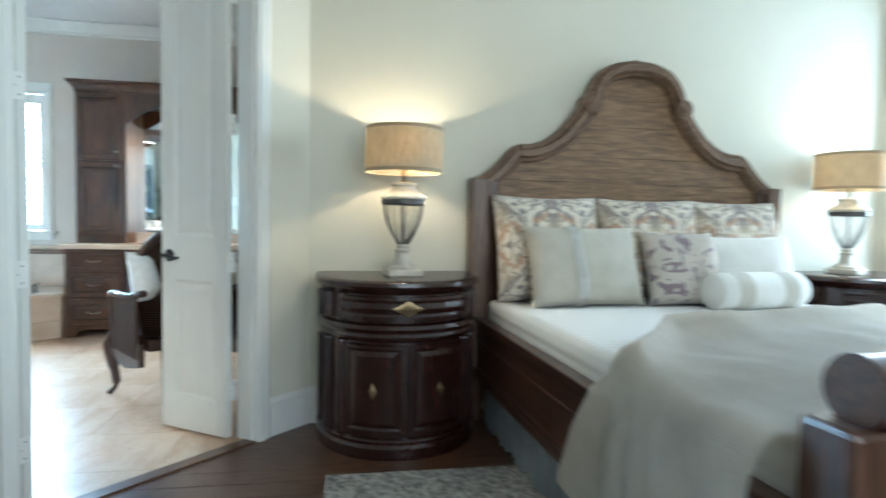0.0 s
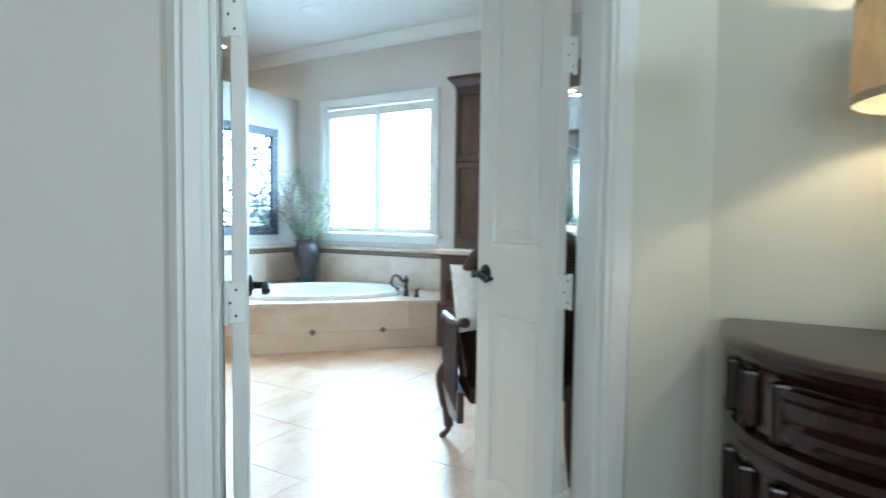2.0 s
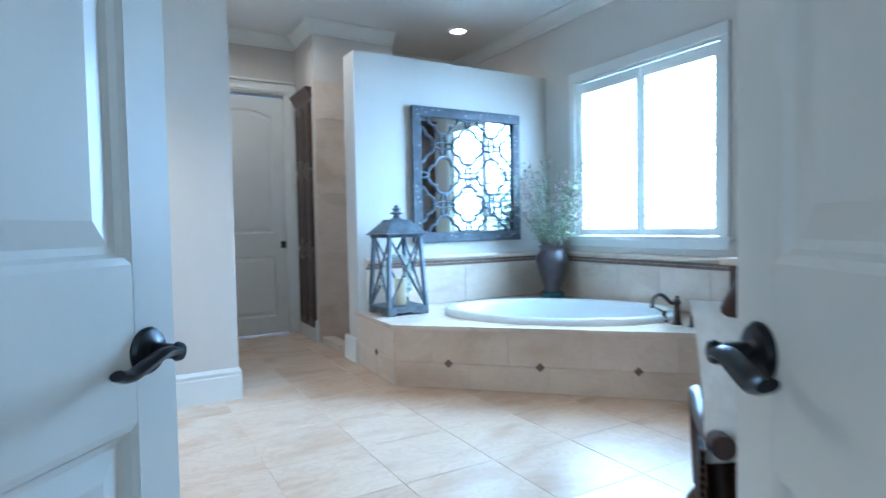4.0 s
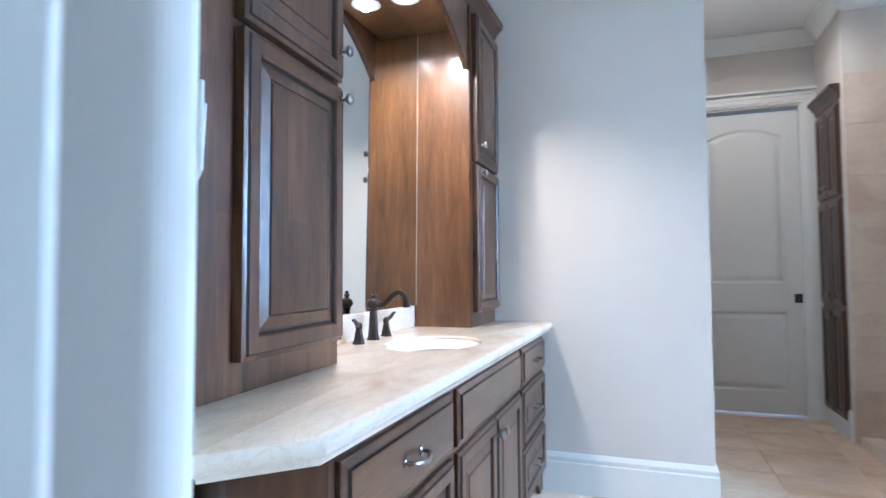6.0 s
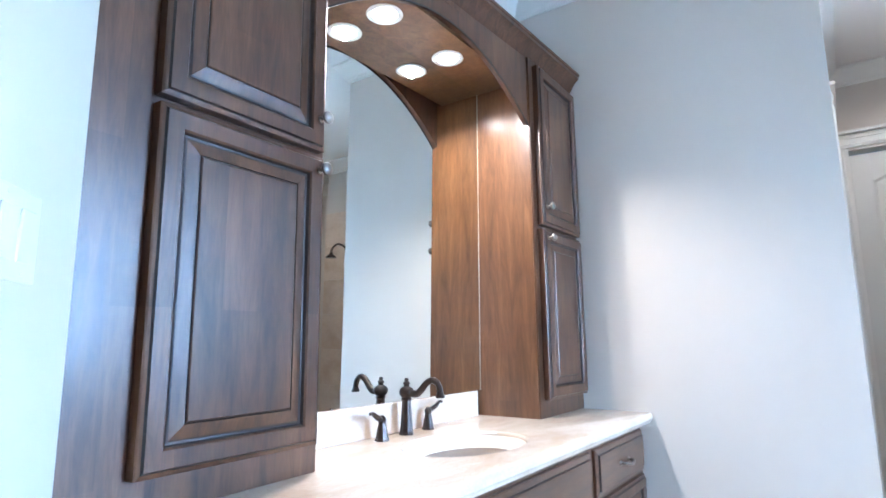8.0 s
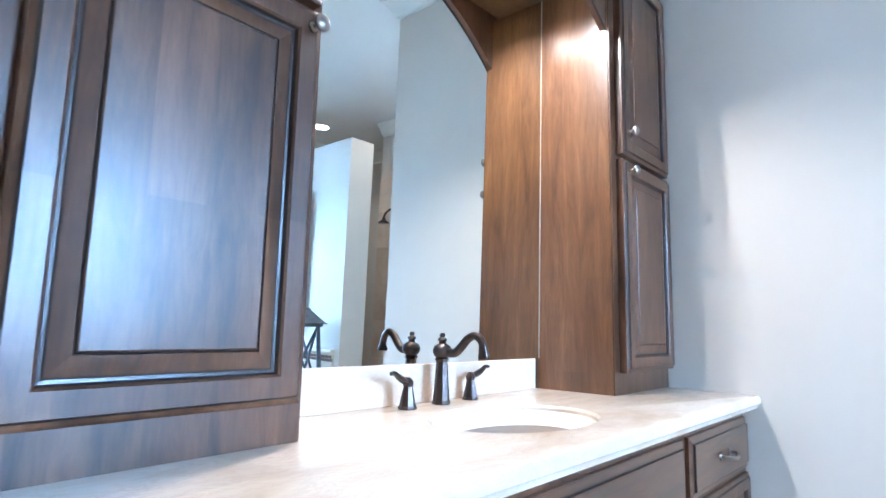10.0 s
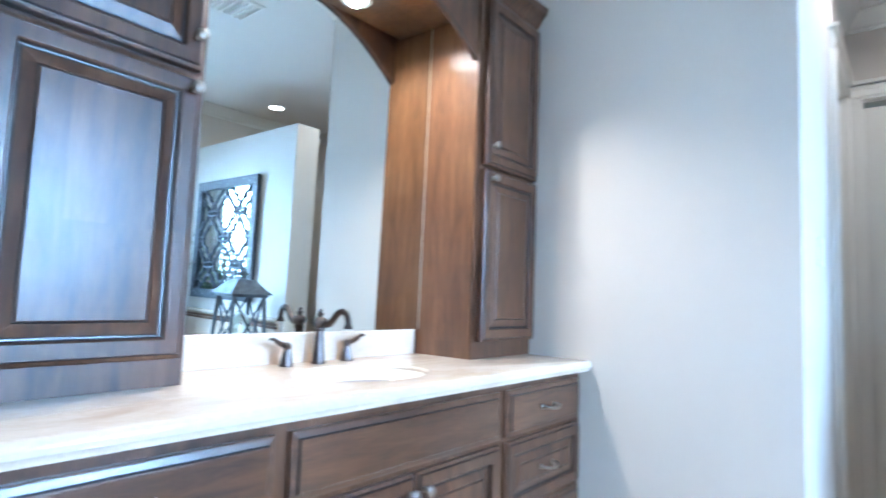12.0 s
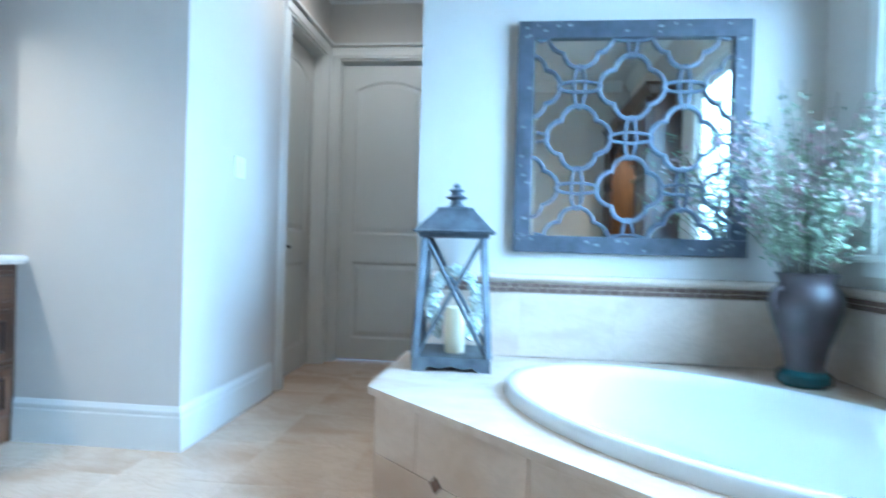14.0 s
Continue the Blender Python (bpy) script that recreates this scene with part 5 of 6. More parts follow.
part("spout", tube(sp, [0.0135 - 0.003 * i / len(sp) for i in range(len(sp))], 12), M_BRONZE, tf, "", True)
part("spout_tip", lathe([(0, 0.124), (0.015, 0.124), (0.016, 0.13), (0.011, 0.14), (0, 0.145)], 14, cx=-0.211), M_BRONZE, tf, "", True)
for s in (-1, 1):
    hv = part("valve", lathe([(0, 0), (0.025, 0), (0.025, 0.005), (0.019, 0.012), (0.013, 0.05), (0.016, 0.062), (0.012, 0.072), (0, 0.076)], 16, cx=0.01, cy=s * 0.115), M_BRONZE, tf, "", True)
    part("valve_lever", tube(smooth_line([(0.01, s * 0.115, 0.066), (0.0, s * 0.135, 0.072), (-0.01, s * 0.165, 0.088)], 4), 0.0065, 8), M_BRONZE, hv, "", True)

# ---- the cane armchair ----
M_CHAIR = wood("dark_walnut_chair", (0.02, 0.009, 0.006), (0.05, 0.02, 0.012), (0.085, 0.036, 0.02), (5, 5, 1), 0.45, 0.08)
M_CANE, _nt, _b = nodes_of("dark_woven_cane")
_w1 = _nt.nodes.new("ShaderNodeTexWave")
_w2 = _nt.nodes.new("ShaderNodeTexWave")
_w2.bands_direction = 'Z'
for _w in (_w1, _w2):
    _w.inputs["Scale"].default_value = 22
    _nt.links.new(coords(_nt, (1, 1, 1)), _w.inputs["Vector"])
_mm = mix(_nt, 0.5, _w1.outputs[0], _w2.outputs[0])
_nt.links.new(ramp(_nt, _mm, [(0.3, (0.012, 0.008, 0.006)), (0.75, (0.10, 0.055, 0.034))]), _b.inputs["Base Color"])
_b.inputs["Roughness"].default_value = 0.75
_b.inputs["Specular IOR Level"].default_value = 0.06
bump(_nt, _mm, 0.3, 0.003, _b)
M_FLUFF = fabric("white_fluffy_fleece", (0.72, 0.70, 0.64), (0.82, 0.80, 0.76), 90, 1.0, 30, sheen=0.6)

ch = thing("cane_armchair", pose(1.748, 0.773, 0, 0, 0, -53), "dark walnut armchair with woven cane sides and back", "chair")
# local: y forward, x right
SW, SD, SH = 0.30, 0.27, 0.42
part("seat", prism([(-SW, SD), (SW, SD), (SW - 0.04, -SD), (-SW + 0.04, -SD)], SH - 0.07, SH, 0.012), M_CHAIR, ch)
for sx in (-1, 1):
    part("front_leg", tube(smooth_line([(sx * (SW - 0.02), SD - 0.02, SH - 0.02), (sx * (SW + 0.012), SD + 0.012, SH - 0.10), (sx * (SW - 0.012), SD - 0.012, 0.16), (sx * (SW - 0.02), SD - 0.015, 0.06), (sx * (SW + 0.005), SD + 0.012, 0.012), (sx * (SW + 0.008), SD + 0.014, 0.0)], 6), [0.030] * 6 + [0.034] * 6 + [0.026] * 6 + [0.015] * 6 + [0.018] * 6 + [0.02], 10), M_CHAIR, ch, "cabriole front leg", True)
    part("back_leg", tube(smooth_line([(sx * (SW - 0.13), -SD + 0.02, SH), (sx * (SW - 0.13), -SD, 0.2), (sx * (SW - 0.12), -SD - 0.04, 0.0)], 6), 0.021, 8), M_CHAIR, ch, "", True)
    arm = smooth_line([(sx * SW, SD - 0.04, SH), (sx * (SW + 0.005), SD - 0.05, 0.52), (sx * (SW + 0.01), SD - 0.035, 0.635), (sx * (SW + 0.01), SD - 0.12, 0.655), (sx * SW, -0.02, 0.655), (sx * (SW - 0.02), -SD + 0.02, 0.69)], 6)
    part("arm", tube(arm, 0.021, 10), M_CHAIR, ch, "", True)
    part("side_cane", prism([(-SD + 0.03, SH - 0.11), (SD - 0.05, SH - 0.11), (SD - 0.045, 0.63), (-0.02, 0.645), (-SD + 0.03, 0.68)], sx * (SW + 0.012) - 0.005, sx * (SW + 0.012) + 0.005, axis='x'), M_CANE, ch, "woven cane side panel")
    ap = [(SD, SH - 0.02), (SD, SH - 0.13), (SD - 0.10, SH - 0.165), (0.0, SH - 0.20), (-SD + 0.12, SH - 0.175), (-SD, SH - 0.15), (-SD, SH - 0.02)]
    part("apron", prism(ap, sx * SW - 0.014, sx * SW + 0.014, axis='x'), M_CHAIR, ch)
bk = []
for k in range(33):
    a = math.pi * k / 32
    bk.append((-0.285 * math.copysign(abs(math.cos(a)) ** 0.65, math.cos(a)), 0.62 + 0.45 * math.sin(a) ** 0.7))
yb = lambda z, x=0.0: -SD - 0.02 - 0.10 * (z - SH) + 0.25 * (x / 0.285) ** 2
rim = [(-0.25, SH)] + [(x, z) for x, z in bk] + [(0.25, SH)]
part("back_frame", tube([(x, yb(z, x), z) for x, z in rim], 0.025, 10), M_CHAIR, ch, "arched carved back frame", True)
b = bmesh.new()
rows = []
for x, z in rim[:17]:
    rows.append([b.verts.new((x * 0.95 * (1 - k / 5), yb(z, x * (1 - k / 5)) + 0.004, z)) for k in range(11)])
for r0, r1 in zip(rows, rows[1:]):
    for k in range(10):
        b.faces.new((r0[k], r0[k + 1], r1[k + 1], r1[k]))
bmesh.ops.solidify(b, geom=list(b.faces), thickness=0.008)
part("back_cane", b, M_CANE, ch, "woven cane back", True)
part("crest", lathe([(0, -0.012), (0.05, -0.008), (0.06, 0), (0.05, 0.008), (0, 0.012)], 16, sy=0.6), M_CHAIR, ch, "", True).matrix_basis = pose(0, yb(1.05), 1.06, 90)


def pillow_bm(w, h, t, n=16, pinch=0.10, puff=0.42):
    """A stuffed cushion standing in x and z, thick along y, with drawn-in sides."""
    b = bmesh.new()
    R = []
    for side in (1, -1):
        grid = []
        for i in range(n + 1):
            row = []
            for j in range(n + 1):
                u, v = 2 * i / n - 1, 2 * j / n - 1
                e = max(0.0, (1 - u ** 4) * (1 - v ** 4)) ** puff
                x = u * w / 2 * (1 - pinch * (1 - v * v) * u * u * 0.5)
                z = v * h / 2 * (1 - pinch * (1 - u * u) * v * v * 0.5)
                y = side * t / 2 * e + 0.006 * noise.noise(Vector((u * 2.1 + w, v * 2.3, side)))* (1 if e > 0.05 else 0)
                row.append(b.verts.new((x, y, z)))
            grid.append(row)
        for i in range(n):
            for j in range(n):
                f = (grid[i][j], grid[i + 1][j], grid[i + 1][j + 1], grid[i][j + 1])
                b.faces.new(f if side < 0 else f[::-1])
    bmesh.ops.remove_doubles(b, verts=b.verts, dist=1e-4)
    return b


cu = tagged(part("fleece_cushion", pillow_bm(0.32, 0.30, 0.18, puff=0.9), M_FLUFF, smooth=True), "white fluffy fleece cushion on the armchair", "cushion")
cu.matrix_world = ch.matrix_world @ pose(-0.17, -0.10, 0.78, -14, 0, 20)

# ---- bedroom ----
ns = thing("nightstand", pose(1.108, -0.56, 0, 0, 0, -87), "dark mahogany demilune nightstand with brass pulls beside the bed", "nightstand", "nightstands")
A0, B0 = 0.405, 0.545


def half(profile, n=40):
    """Half-oval solid; profile of (outward offset, z); flat side at y = 0."""
    b = bmesh.new()
    R = []
    for o, z in profile:
        R.append([b.verts.new(((A0 + o) * math.cos(math.pi * k / n), -(0.10 + (B0 - 0.10 + o) * math.sin(math.pi * k / n) ** 0.85), z)) for k in range(n + 1)] + [b.verts.new((-(A0 + o), 0, z)), b.verts.new((A0 + o, 0, z))])
    m = n + 3
    for p, q in zip(R, R[1:]):
        for k in range(m):
            b.faces.new((p[k], p[(k + 1) % m], q[(k + 1) % m], q[k]))
    b.faces.new(R[0][::-1])
    b.faces.new(R[-1])
    return b


def bow(t, o=0.0):
    a = math.pi * t
    return Vector((-(A0 + o) * math.cos(a), -(0.10 + (B0 - 0.10 + o) * math.sin(a) ** 0.85), 0))


def bowed_panel(t0, t1, z0, z1, lift=0.008, edge=0.014, n=14):
    b = bmesh.new()
    ins = edge / 0.9
    loops = []
    for e, o in ((0, -0.002), (0, lift), (ins, lift), (ins + 0.012, lift - 0.006), (ins + 0.035, lift + 0.003)):
        pts = []
        a0, a1, c0, c1 = t0 + e * 0.9, t1 - e * 0.9, z0 + e, z1 - e
        for k in range(n + 1):
            pts.append((a0 + (a1 - a0) * k / n, c0))
        for k in range(n + 1):
            pts.append((a1 + (a0 - a1) * k / n, c1))
        loops.append([b.verts.new(bow(t, o) + Vector((0, 0, z))) for t, z in pts])
    m = len(loops[0])
    for p, q in zip(loops, loops[1:]):
        for k in range(m):
            b.faces.new((p[k], p[(k + 1) % m], q[(k + 1) % m], q[k]))
    L = loops[-1]
    for k in range(n):
        b.faces.new((L[k], L[k + 1], L[2 * n + 1 - k - 1], L[2 * n + 1 - k]))
    return b


part("plinth", half([(0.0, 0.0), (0.012, 0.0), (0.016, 0.02), (0.014, 0.055), (0.002, 0.07), (0.004, 0.085), (-0.012, 0.10)]), M_MAHOG, ns, "", True, 30)
part("body", half([(-0.014, 0.099), (-0.014, 0.56)]), M_MAHOG, ns, "", True, 30)
part("waist_moulding", half([(-0.012, 0.56), (0.002, 0.57), (0.008, 0.585), (0.0, 0.60), (0.004, 0.612), (0.014, 0.622), (0.006, 0.64), (-0.012, 0.65)]), M_MAHOG, ns, "", True, 30)
part("upper_body", half([(-0.014, 0.65), (-0.014, 0.785)]), M_MAHOG, ns, "", True, 30)
part("top", half([(-0.012, 0.785), (0.0, 0.792), (0.004, 0.80), (0.018, 0.81), (0.026, 0.825), (0.024, 0.842), (0.012, 0.85), (0.0, 0.853)]), M_MAHOG, ns, "polished overhanging top", True, 30)
M_BRASS = plain("antique_brass", (0.22, 0.16, 0.085), 0.38, 0.95, vary=0.3, scale=50, bump_s=0.1)


def brass_pull(parent, t, z, tall):
    p = bow(t, 0.004)
    d = bow(t, 0.02) - bow(t, 0.0)
    ang = math.degrees(math.atan2(d.y, d.x)) + 90
    b = lathe([(0, 0.012), (0.010, 0.011), (0.016, 0.006), (0.024, 0.004), (0.032, 0.0025), (0.034, 0)], 12)
    for v in b.verts:
        r = 1 + 0.28 * math.cos(4 * math.atan2(v.co.y, v.co.x))
        v.co.x *= r * (1.0 if tall else 1.9)
        v.co.y *= r * (2.3 if tall else 0.95)
    h = part("pull_plate", b, M_BRASS, parent, "ornate antique brass pull", True)
    h.matrix_basis = Matrix.Translation((p.x, p.y, z)) @ pose(0, 0, 0, 0, 0, ang) @ pose(0, 0, 0, 90)
    k = part("pull_drop", lathe([(0, -0.016), (0.006, -0.012), (0.008, 0), (0.006, 0.012), (0, 0.016)], 8), M_BRASS, h, "", True)
    k.matrix_basis = pose(0, 0, 0.016, 90 if tall else 0, 0 if tall else 90)


dw = part("drawer", bowed_panel(0.20, 0.80, 0.668, 0.775), M_MAHOG, ns, "bowed drawer front")
brass_pull(ns, 0.5, 0.722, False)
for t0, t1, pt in ((0.255, 0.49, 0.372), (0.51, 0.745, 0.628)):
    part("door", bowed_panel(t0, t1, 0.125, 0.545), M_MAHOG, ns, "bowed panel door")
    brass_pull(ns, pt, 0.33, True)
for t in (0.06, 0.14, 0.225, 0.775, 0.86, 0.94):
    p = bow(t, -0.004)
    part("pilaster", box(p.x - 0.02, p.x + 0.02, p.y - 0.014, p.y + 0.02, 0.10, 0.56, 0.008), M_MAHOG, ns)
    part("upper_pilaster", box(p.x - 0.02, p.x + 0.02, p.y - 0.014, p.y + 0.02, 0.652, 0.784, 0.008), M_MAHOG, ns)
copy_thing(ns, pose(1.255, -3.48, 0, 0, 0, -87))

# lamps
M_CHALK = plain("chalky_distressed_paint", (0.60, 0.54, 0.44), 0.75, vary=0.22, scale=22, bump_s=0.5, fine=70)
M_WIRE = plain("grey_wire", (0.09, 0.085, 0.08), 0.45, 0.6, vary=0.2, scale=30, bump_s=0)
M_BULB = glow("warm_bulb", (1.0, 0.74, 0.42), 18.0)
lm = thing("table_lamp", pose(0.862, -0.585, 0.853, 0, 0, 8) @ Matrix.Diagonal((1.12, 1.12, 1.05, 1)), "lit table lamp with linen drum shade and wire urn base", "lamp", "bedside lamps")
part("plinth", box(-0.08, 0.08, -0.08, 0.08, 0, 0.032, 0.008), M_CHALK, lm)
part("foot", lathe([(0, 0.032), (0.07, 0.032), (0.068, 0.045), (0.045, 0.055), (0.034, 0.07), (0.03, 0.115), (0.036, 0.12), (0.036, 0.128), (0.026, 0.134), (0.03, 0.145), (0.024, 0.155), (0, 0.156)], 24), M_CHALK, lm, "chalky turned foot", True)
for k in range(18):
    a = 2 * math.pi * k / 18
    line = smooth_line([Vector((r * math.cos(a), r * math.sin(a), z)) for r, z in ((0.022, 0.152), (0.045, 0.19), (0.07, 0.245), (0.085, 0.30), (0.09, 0.352))], 3)
    part("wire", tube(line, 0.0024, 5), M_WIRE, lm, "", True)
part("rod", tube([(0, 0, 0.15), (0, 0, 0.36)], 0.005, 8), M_WIRE, lm)
part("band", lathe([(0.084, 0.346), (0.098, 0.348), (0.1, 0.362), (0.098, 0.372), (0.084, 0.374)], 32), M_WIRE, lm, "dark metal band", True)
part("cap", lathe([(0, 0.372), (0.096, 0.372), (0.104, 0.378), (0.104, 0.386), (0.09, 0.396), (0.06, 0.415), (0.05, 0.435), (0.056, 0.443), (0.056, 0.452), (0.03, 0.456), (0, 0.457)], 32), M_CHALK, lm, "chalky turned cap", True)
part("socket", tube([(0, 0, 0.455), (0, 0, 0.55)], 0.012, 12), M_BRASS, lm)
part("bulb", lathe([(0, 0.55), (0.014, 0.555), (0.03, 0.59), (0.026, 0.615), (0, 0.628)], 16), M_BULB, lm, "", True)
part("shade", lathe([(0.1775, 0.507), (0.1765, 0.718), (0.1745, 0.718), (0.1755, 0.507)], 48), M_SHADE, lm, "oatmeal linen drum shade", True)
M_SHRIM = fabric("shade_trim", (0.30, 0.24, 0.15), (0.36, 0.29, 0.19), 300)
for z, r in ((0.504, 0.179), (0.705, 0.1783)):
    part("shade_trim", lathe([(r, z), (r + 0.0008, z + 0.016), (r - 0.005, z + 0.016), (r - 0.005, z)], 48), M_SHRIM, lm, "", True)
for k in range(3):
    a = 2 * math.pi * k / 3
    part("spider", tube([(0, 0, 0.705), (0.175 * math.cos(a), 0.175 * math.sin(a), 0.712)], 0.002, 5), M_BRASS, lm)
part("harp", tube(smooth_line([(0.012, 0, 0.57), (0.05, 0, 0.64), (0, 0, 0.705), (-0.05, 0, 0.64), (-0.012, 0, 0.57)], 6), 0.002, 5), M_BRASS, lm, "", True)
part("finial", lathe([(0, 0.705), (0.008, 0.71), (0.005, 0.72), (0.011, 0.73), (0.008, 0.743), (0, 0.747)], 12), M_BRASS, lm, "", True)
l2 = copy_thing(lm, pose(1.06, -3.43, 0.853, 0, 0, 30))
for ly, lx in ((-0.585, 0.862), (-3.43, 1.06)):
    bulb("lamp_bulb", lx, ly, 0.853 + 0.64, LAMP_W if ly > -1 else LAMP_W * 0.35, (1.0, 0.80, 0.52), 0.035)

# ---- bed ----
BX, BY = 1.197, -1.995            # back of the headboard, middle of the bed
bed = thing("bed", pose(BX, BY, 0, 0, 0, -87), "king bed with arched weathered wood headboard and dark side rails", "bed")
# local: x runs south (to the bed's other side is -x at the doorway), -y towards the foot
HALF = [(0.965, 1.40), (0.90, 1.445), (0.83, 1.51), (0.775, 1.575), (0.74, 1.60), (0.66, 1.605), (0.56, 1.64), (0.46, 1.71), (0.38, 1.80), (0.325, 1.875), (0.285, 1.91), (0.27, 1.96), (0.235, 2.03), (0.175, 2.085), (0.09, 2.118), (0.0, 2.128)]
HALF = [(x * 0.978, 1.39 + (z - 1.40) * 0.955) for x, z in HALF]
full = [(-x, z) for x, z in HALF] + [(x, z) for x, z in HALF[-2::-1]]


def half_width(z):
    for (x0, z0), (x1, z1) in zip(HALF, HALF[1:]):
        if z0 <= z <= z1:
            return x0 + (x1 - x0) * (z - z0) / (z1 - z0)
    return HALF[0][0] if z < HALF[0][1] else 0.0


z = 0.55
k = 0
while z < 2.1:
    h = (0.17, 0.15, 0.185, 0.16)[k % 4]
    z1 = min(z + h, 2.125)
    zs = [z + (z1 - z) * i / 6 for i in range(7)]
    ws = [max(0.02, half_width(q) - 0.02) for q in zs]
    pts = [(w, q) for w, q in zip(ws, zs)] + [(-w, q) for w, q in zip(ws[::-1], zs[::-1])]
    part("plank", prism([(x, min(q, z1 - 0.002)) for x, q in pts], -0.055 - 0.002 * (k % 2), -0.025, axis='y'), M_BEDWOODH, bed, "weathered brown headboard plank")
    z, k = z1, k + 1


def band(pts, half_w, y0, y1, bulge):
    """A moulded band along an outline in x and z, rounded in front."""
    P = [Vector((x, z)) for x, z in pts]
    prof = [(-half_w, 0), (-half_w, 0.5), (-half_w * 0.8, 0.8), (-half_w * 0.45, 0.72), (-half_w * 0.3, 1.0), (half_w * 0.35, 1.0), (half_w * 0.5, 0.75), (half_w * 0.85, 0.8), (half_w, 0.45), (half_w, 0)]
    b = bmesh.new()
    R = []
    for i, p in enumerate(P):
        d = (P[min(i + 1, len(P) - 1)] - P[max(i - 1, 0)]).normalized()
        nn = Vector((-d.y, d.x))
        R.append([b.verts.new((p.x + nn.x * o, y0 - (y0 - y1) * f, p.y + nn.y * o)) for o, f in prof])
    for p, q in zip(R, R[1:]):
        for j in range(len(prof)):
            b.faces.new((p[j], p[(j + 1) % len(prof)], q[(j + 1) % len(prof)], q[j]))
    b.faces.new(R[0])
    b.faces.new(R[-1][::-1])
    return b


def dense(pts, n=5):
    out = smooth_line([(x, 0, z) for x, z in pts], n)
    return [(p.x, p.z) for p in out]


for sgn in (-1, 1):
    part("shoulder_moulding", band([(sgn * x, zz - 0.04) for x, zz in dense(HALF[0:5])], 0.05, -0.02, -0.095, 0), M_BEDWOOD, bed, "moulded headboard shoulder", True, 35)
    part("sweep_moulding", band([(sgn * x, zz - 0.045) for x, zz in dense(HALF[4:11])], 0.055, -0.02, -0.10, 0), M_BEDWOOD, bed, "moulded headboard sweep", True, 35)
    vo = part("volute", lathe([(0, 0.062), (0.02, 0.06), (0.024, 0.05), (0.038, 0.052), (0.046, 0.045), (0.056, 0.05), (0.062, 0.04), (0.062, -0.05), (0, -0.05)], 28), M_BEDWOOD, bed, "carved round volute", True)
    vo.matrix_basis = pose(sgn * 0.30, -0.06, 1.84, 90)
    part("post", box(sgn * 0.965 - 0.05, sgn * 0.965 + 0.05, -0.11, -0.01, 0.30, 1.385, 0.012), M_BEDWOODV, bed)
    part("post_foot", lathe([(0, 0), (0.05, 0), (0.06, 0.04), (0.045, 0.08), (0.055, 0.12), (0.065, 0.2), (0.055, 0.28), (0.06, 0.3), (0, 0.3)], 20, cx=sgn * 0.965, cy=-0.06), M_BEDRAIL, bed, "", True)
    part("inner_post", box(sgn * 0.885 - 0.03, sgn * 0.885 + 0.03, -0.085, -0.015, 0.30, 1.38, 0.01), M_BEDRAILV, bed)
arch = [(x, z - 0.03) for x, z in ((-0.285, 1.86), (-0.27, 1.93), (-0.24, 1.995), (-0.185, 2.05), (-0.10, 2.083), (0, 2.092), (0.10, 2.083), (0.185, 2.05), (0.24, 1.995), (0.27, 1.93), (0.285, 1.86))]
part("arch_moulding", band(dense(arch, 4), 0.05, -0.02, -0.115, 0), M_BEDWOOD, bed, "arched headboard crest", True, 35)
LB = 2.37
for sgn in (-1, 1):
    rl = part("side_rail", box(sgn * 0.955 - 0.02, sgn * 0.955 + 0.02, -LB + 0.1, -0.10, 0.28, 0.565, 0.006), M_BEDRAIL, bed)
    for z0, z1, o in ((0.555, 0.60, 0.034), (0.30, 0.325, 0.026), (0.46, 0.48, 0.024), (0.255, 0.295, 0.032)):
        part("rail_moulding", box(sgn * 0.955 - o, sgn * 0.955 + o, -LB + 0.1, -0.10, z0, z1, 0.008), M_BEDRAIL, rl)
    part("foot_post", box(sgn * 0.90 - 0.05, sgn * 0.90 + 0.05, -LB - 0.02, -LB + 0.10, 0.0, 0.785, 0.014), M_BEDRAILV, bed)
part("footboard", box(-0.86, 0.86, -LB + 0.015, -LB + 0.06, 0.18, 0.78, 0.008), M_BEDRAIL, bed, "dark panelled footboard")
for z0, z1 in ((0.22, 0.27), (0.60, 0.66), (0.70, 0.73)):
    part("foot_moulding", box(-0.86, 0.86, -LB - 0.012, -LB + 0.08, z0, z1, 0.012), M_BEDRAIL, bed)
part("scroll_top", tube([(-0.90, -LB + 0.03, 0.845), (0.90, -LB + 0.03, 0.845)], 0.068, 22), M_BEDRAILX, bed, "rolled footboard crest", True)
part("scroll_neck", box(-0.88, 0.88, -LB - 0.03, -LB + 0.09, 0.786, 0.80, 0.004), M_BEDRAIL, bed)
part("slat_deck", box(-0.93, 0.93, -LB + 0.1, -0.10, 0.26, 0.30), M_BEDRAIL, bed)

mB2 = bed.matrix_world
mt = box(-0.925, 0.925, -LB + 0.12, -0.10, 0.301, 0.705, 0.07, 5)
M_QUILT, _nt, _b = nodes_of("white_channel_quilt")
_w = _nt.nodes.new("ShaderNodeTexWave")
_w.bands_direction = 'Z'
_w.inputs["Scale"].default_value = 7.5
_nt.links.new(coords(_nt, (1, 1, 1)), _w.inputs["Vector"])
_w2 = _nt.nodes.new("ShaderNodeTexWave")
_w2.bands_direction = 'Y'
_w2.inputs["Scale"].default_value = 7.5
_nt.links.new(coords(_nt, (1, 1, 1)), _w2.inputs["Vector"])
_b.inputs["Base Color"].default_value = (0.84, 0.83, 0.80, 1)
_b.inputs["Roughness"].default_value = 0.9
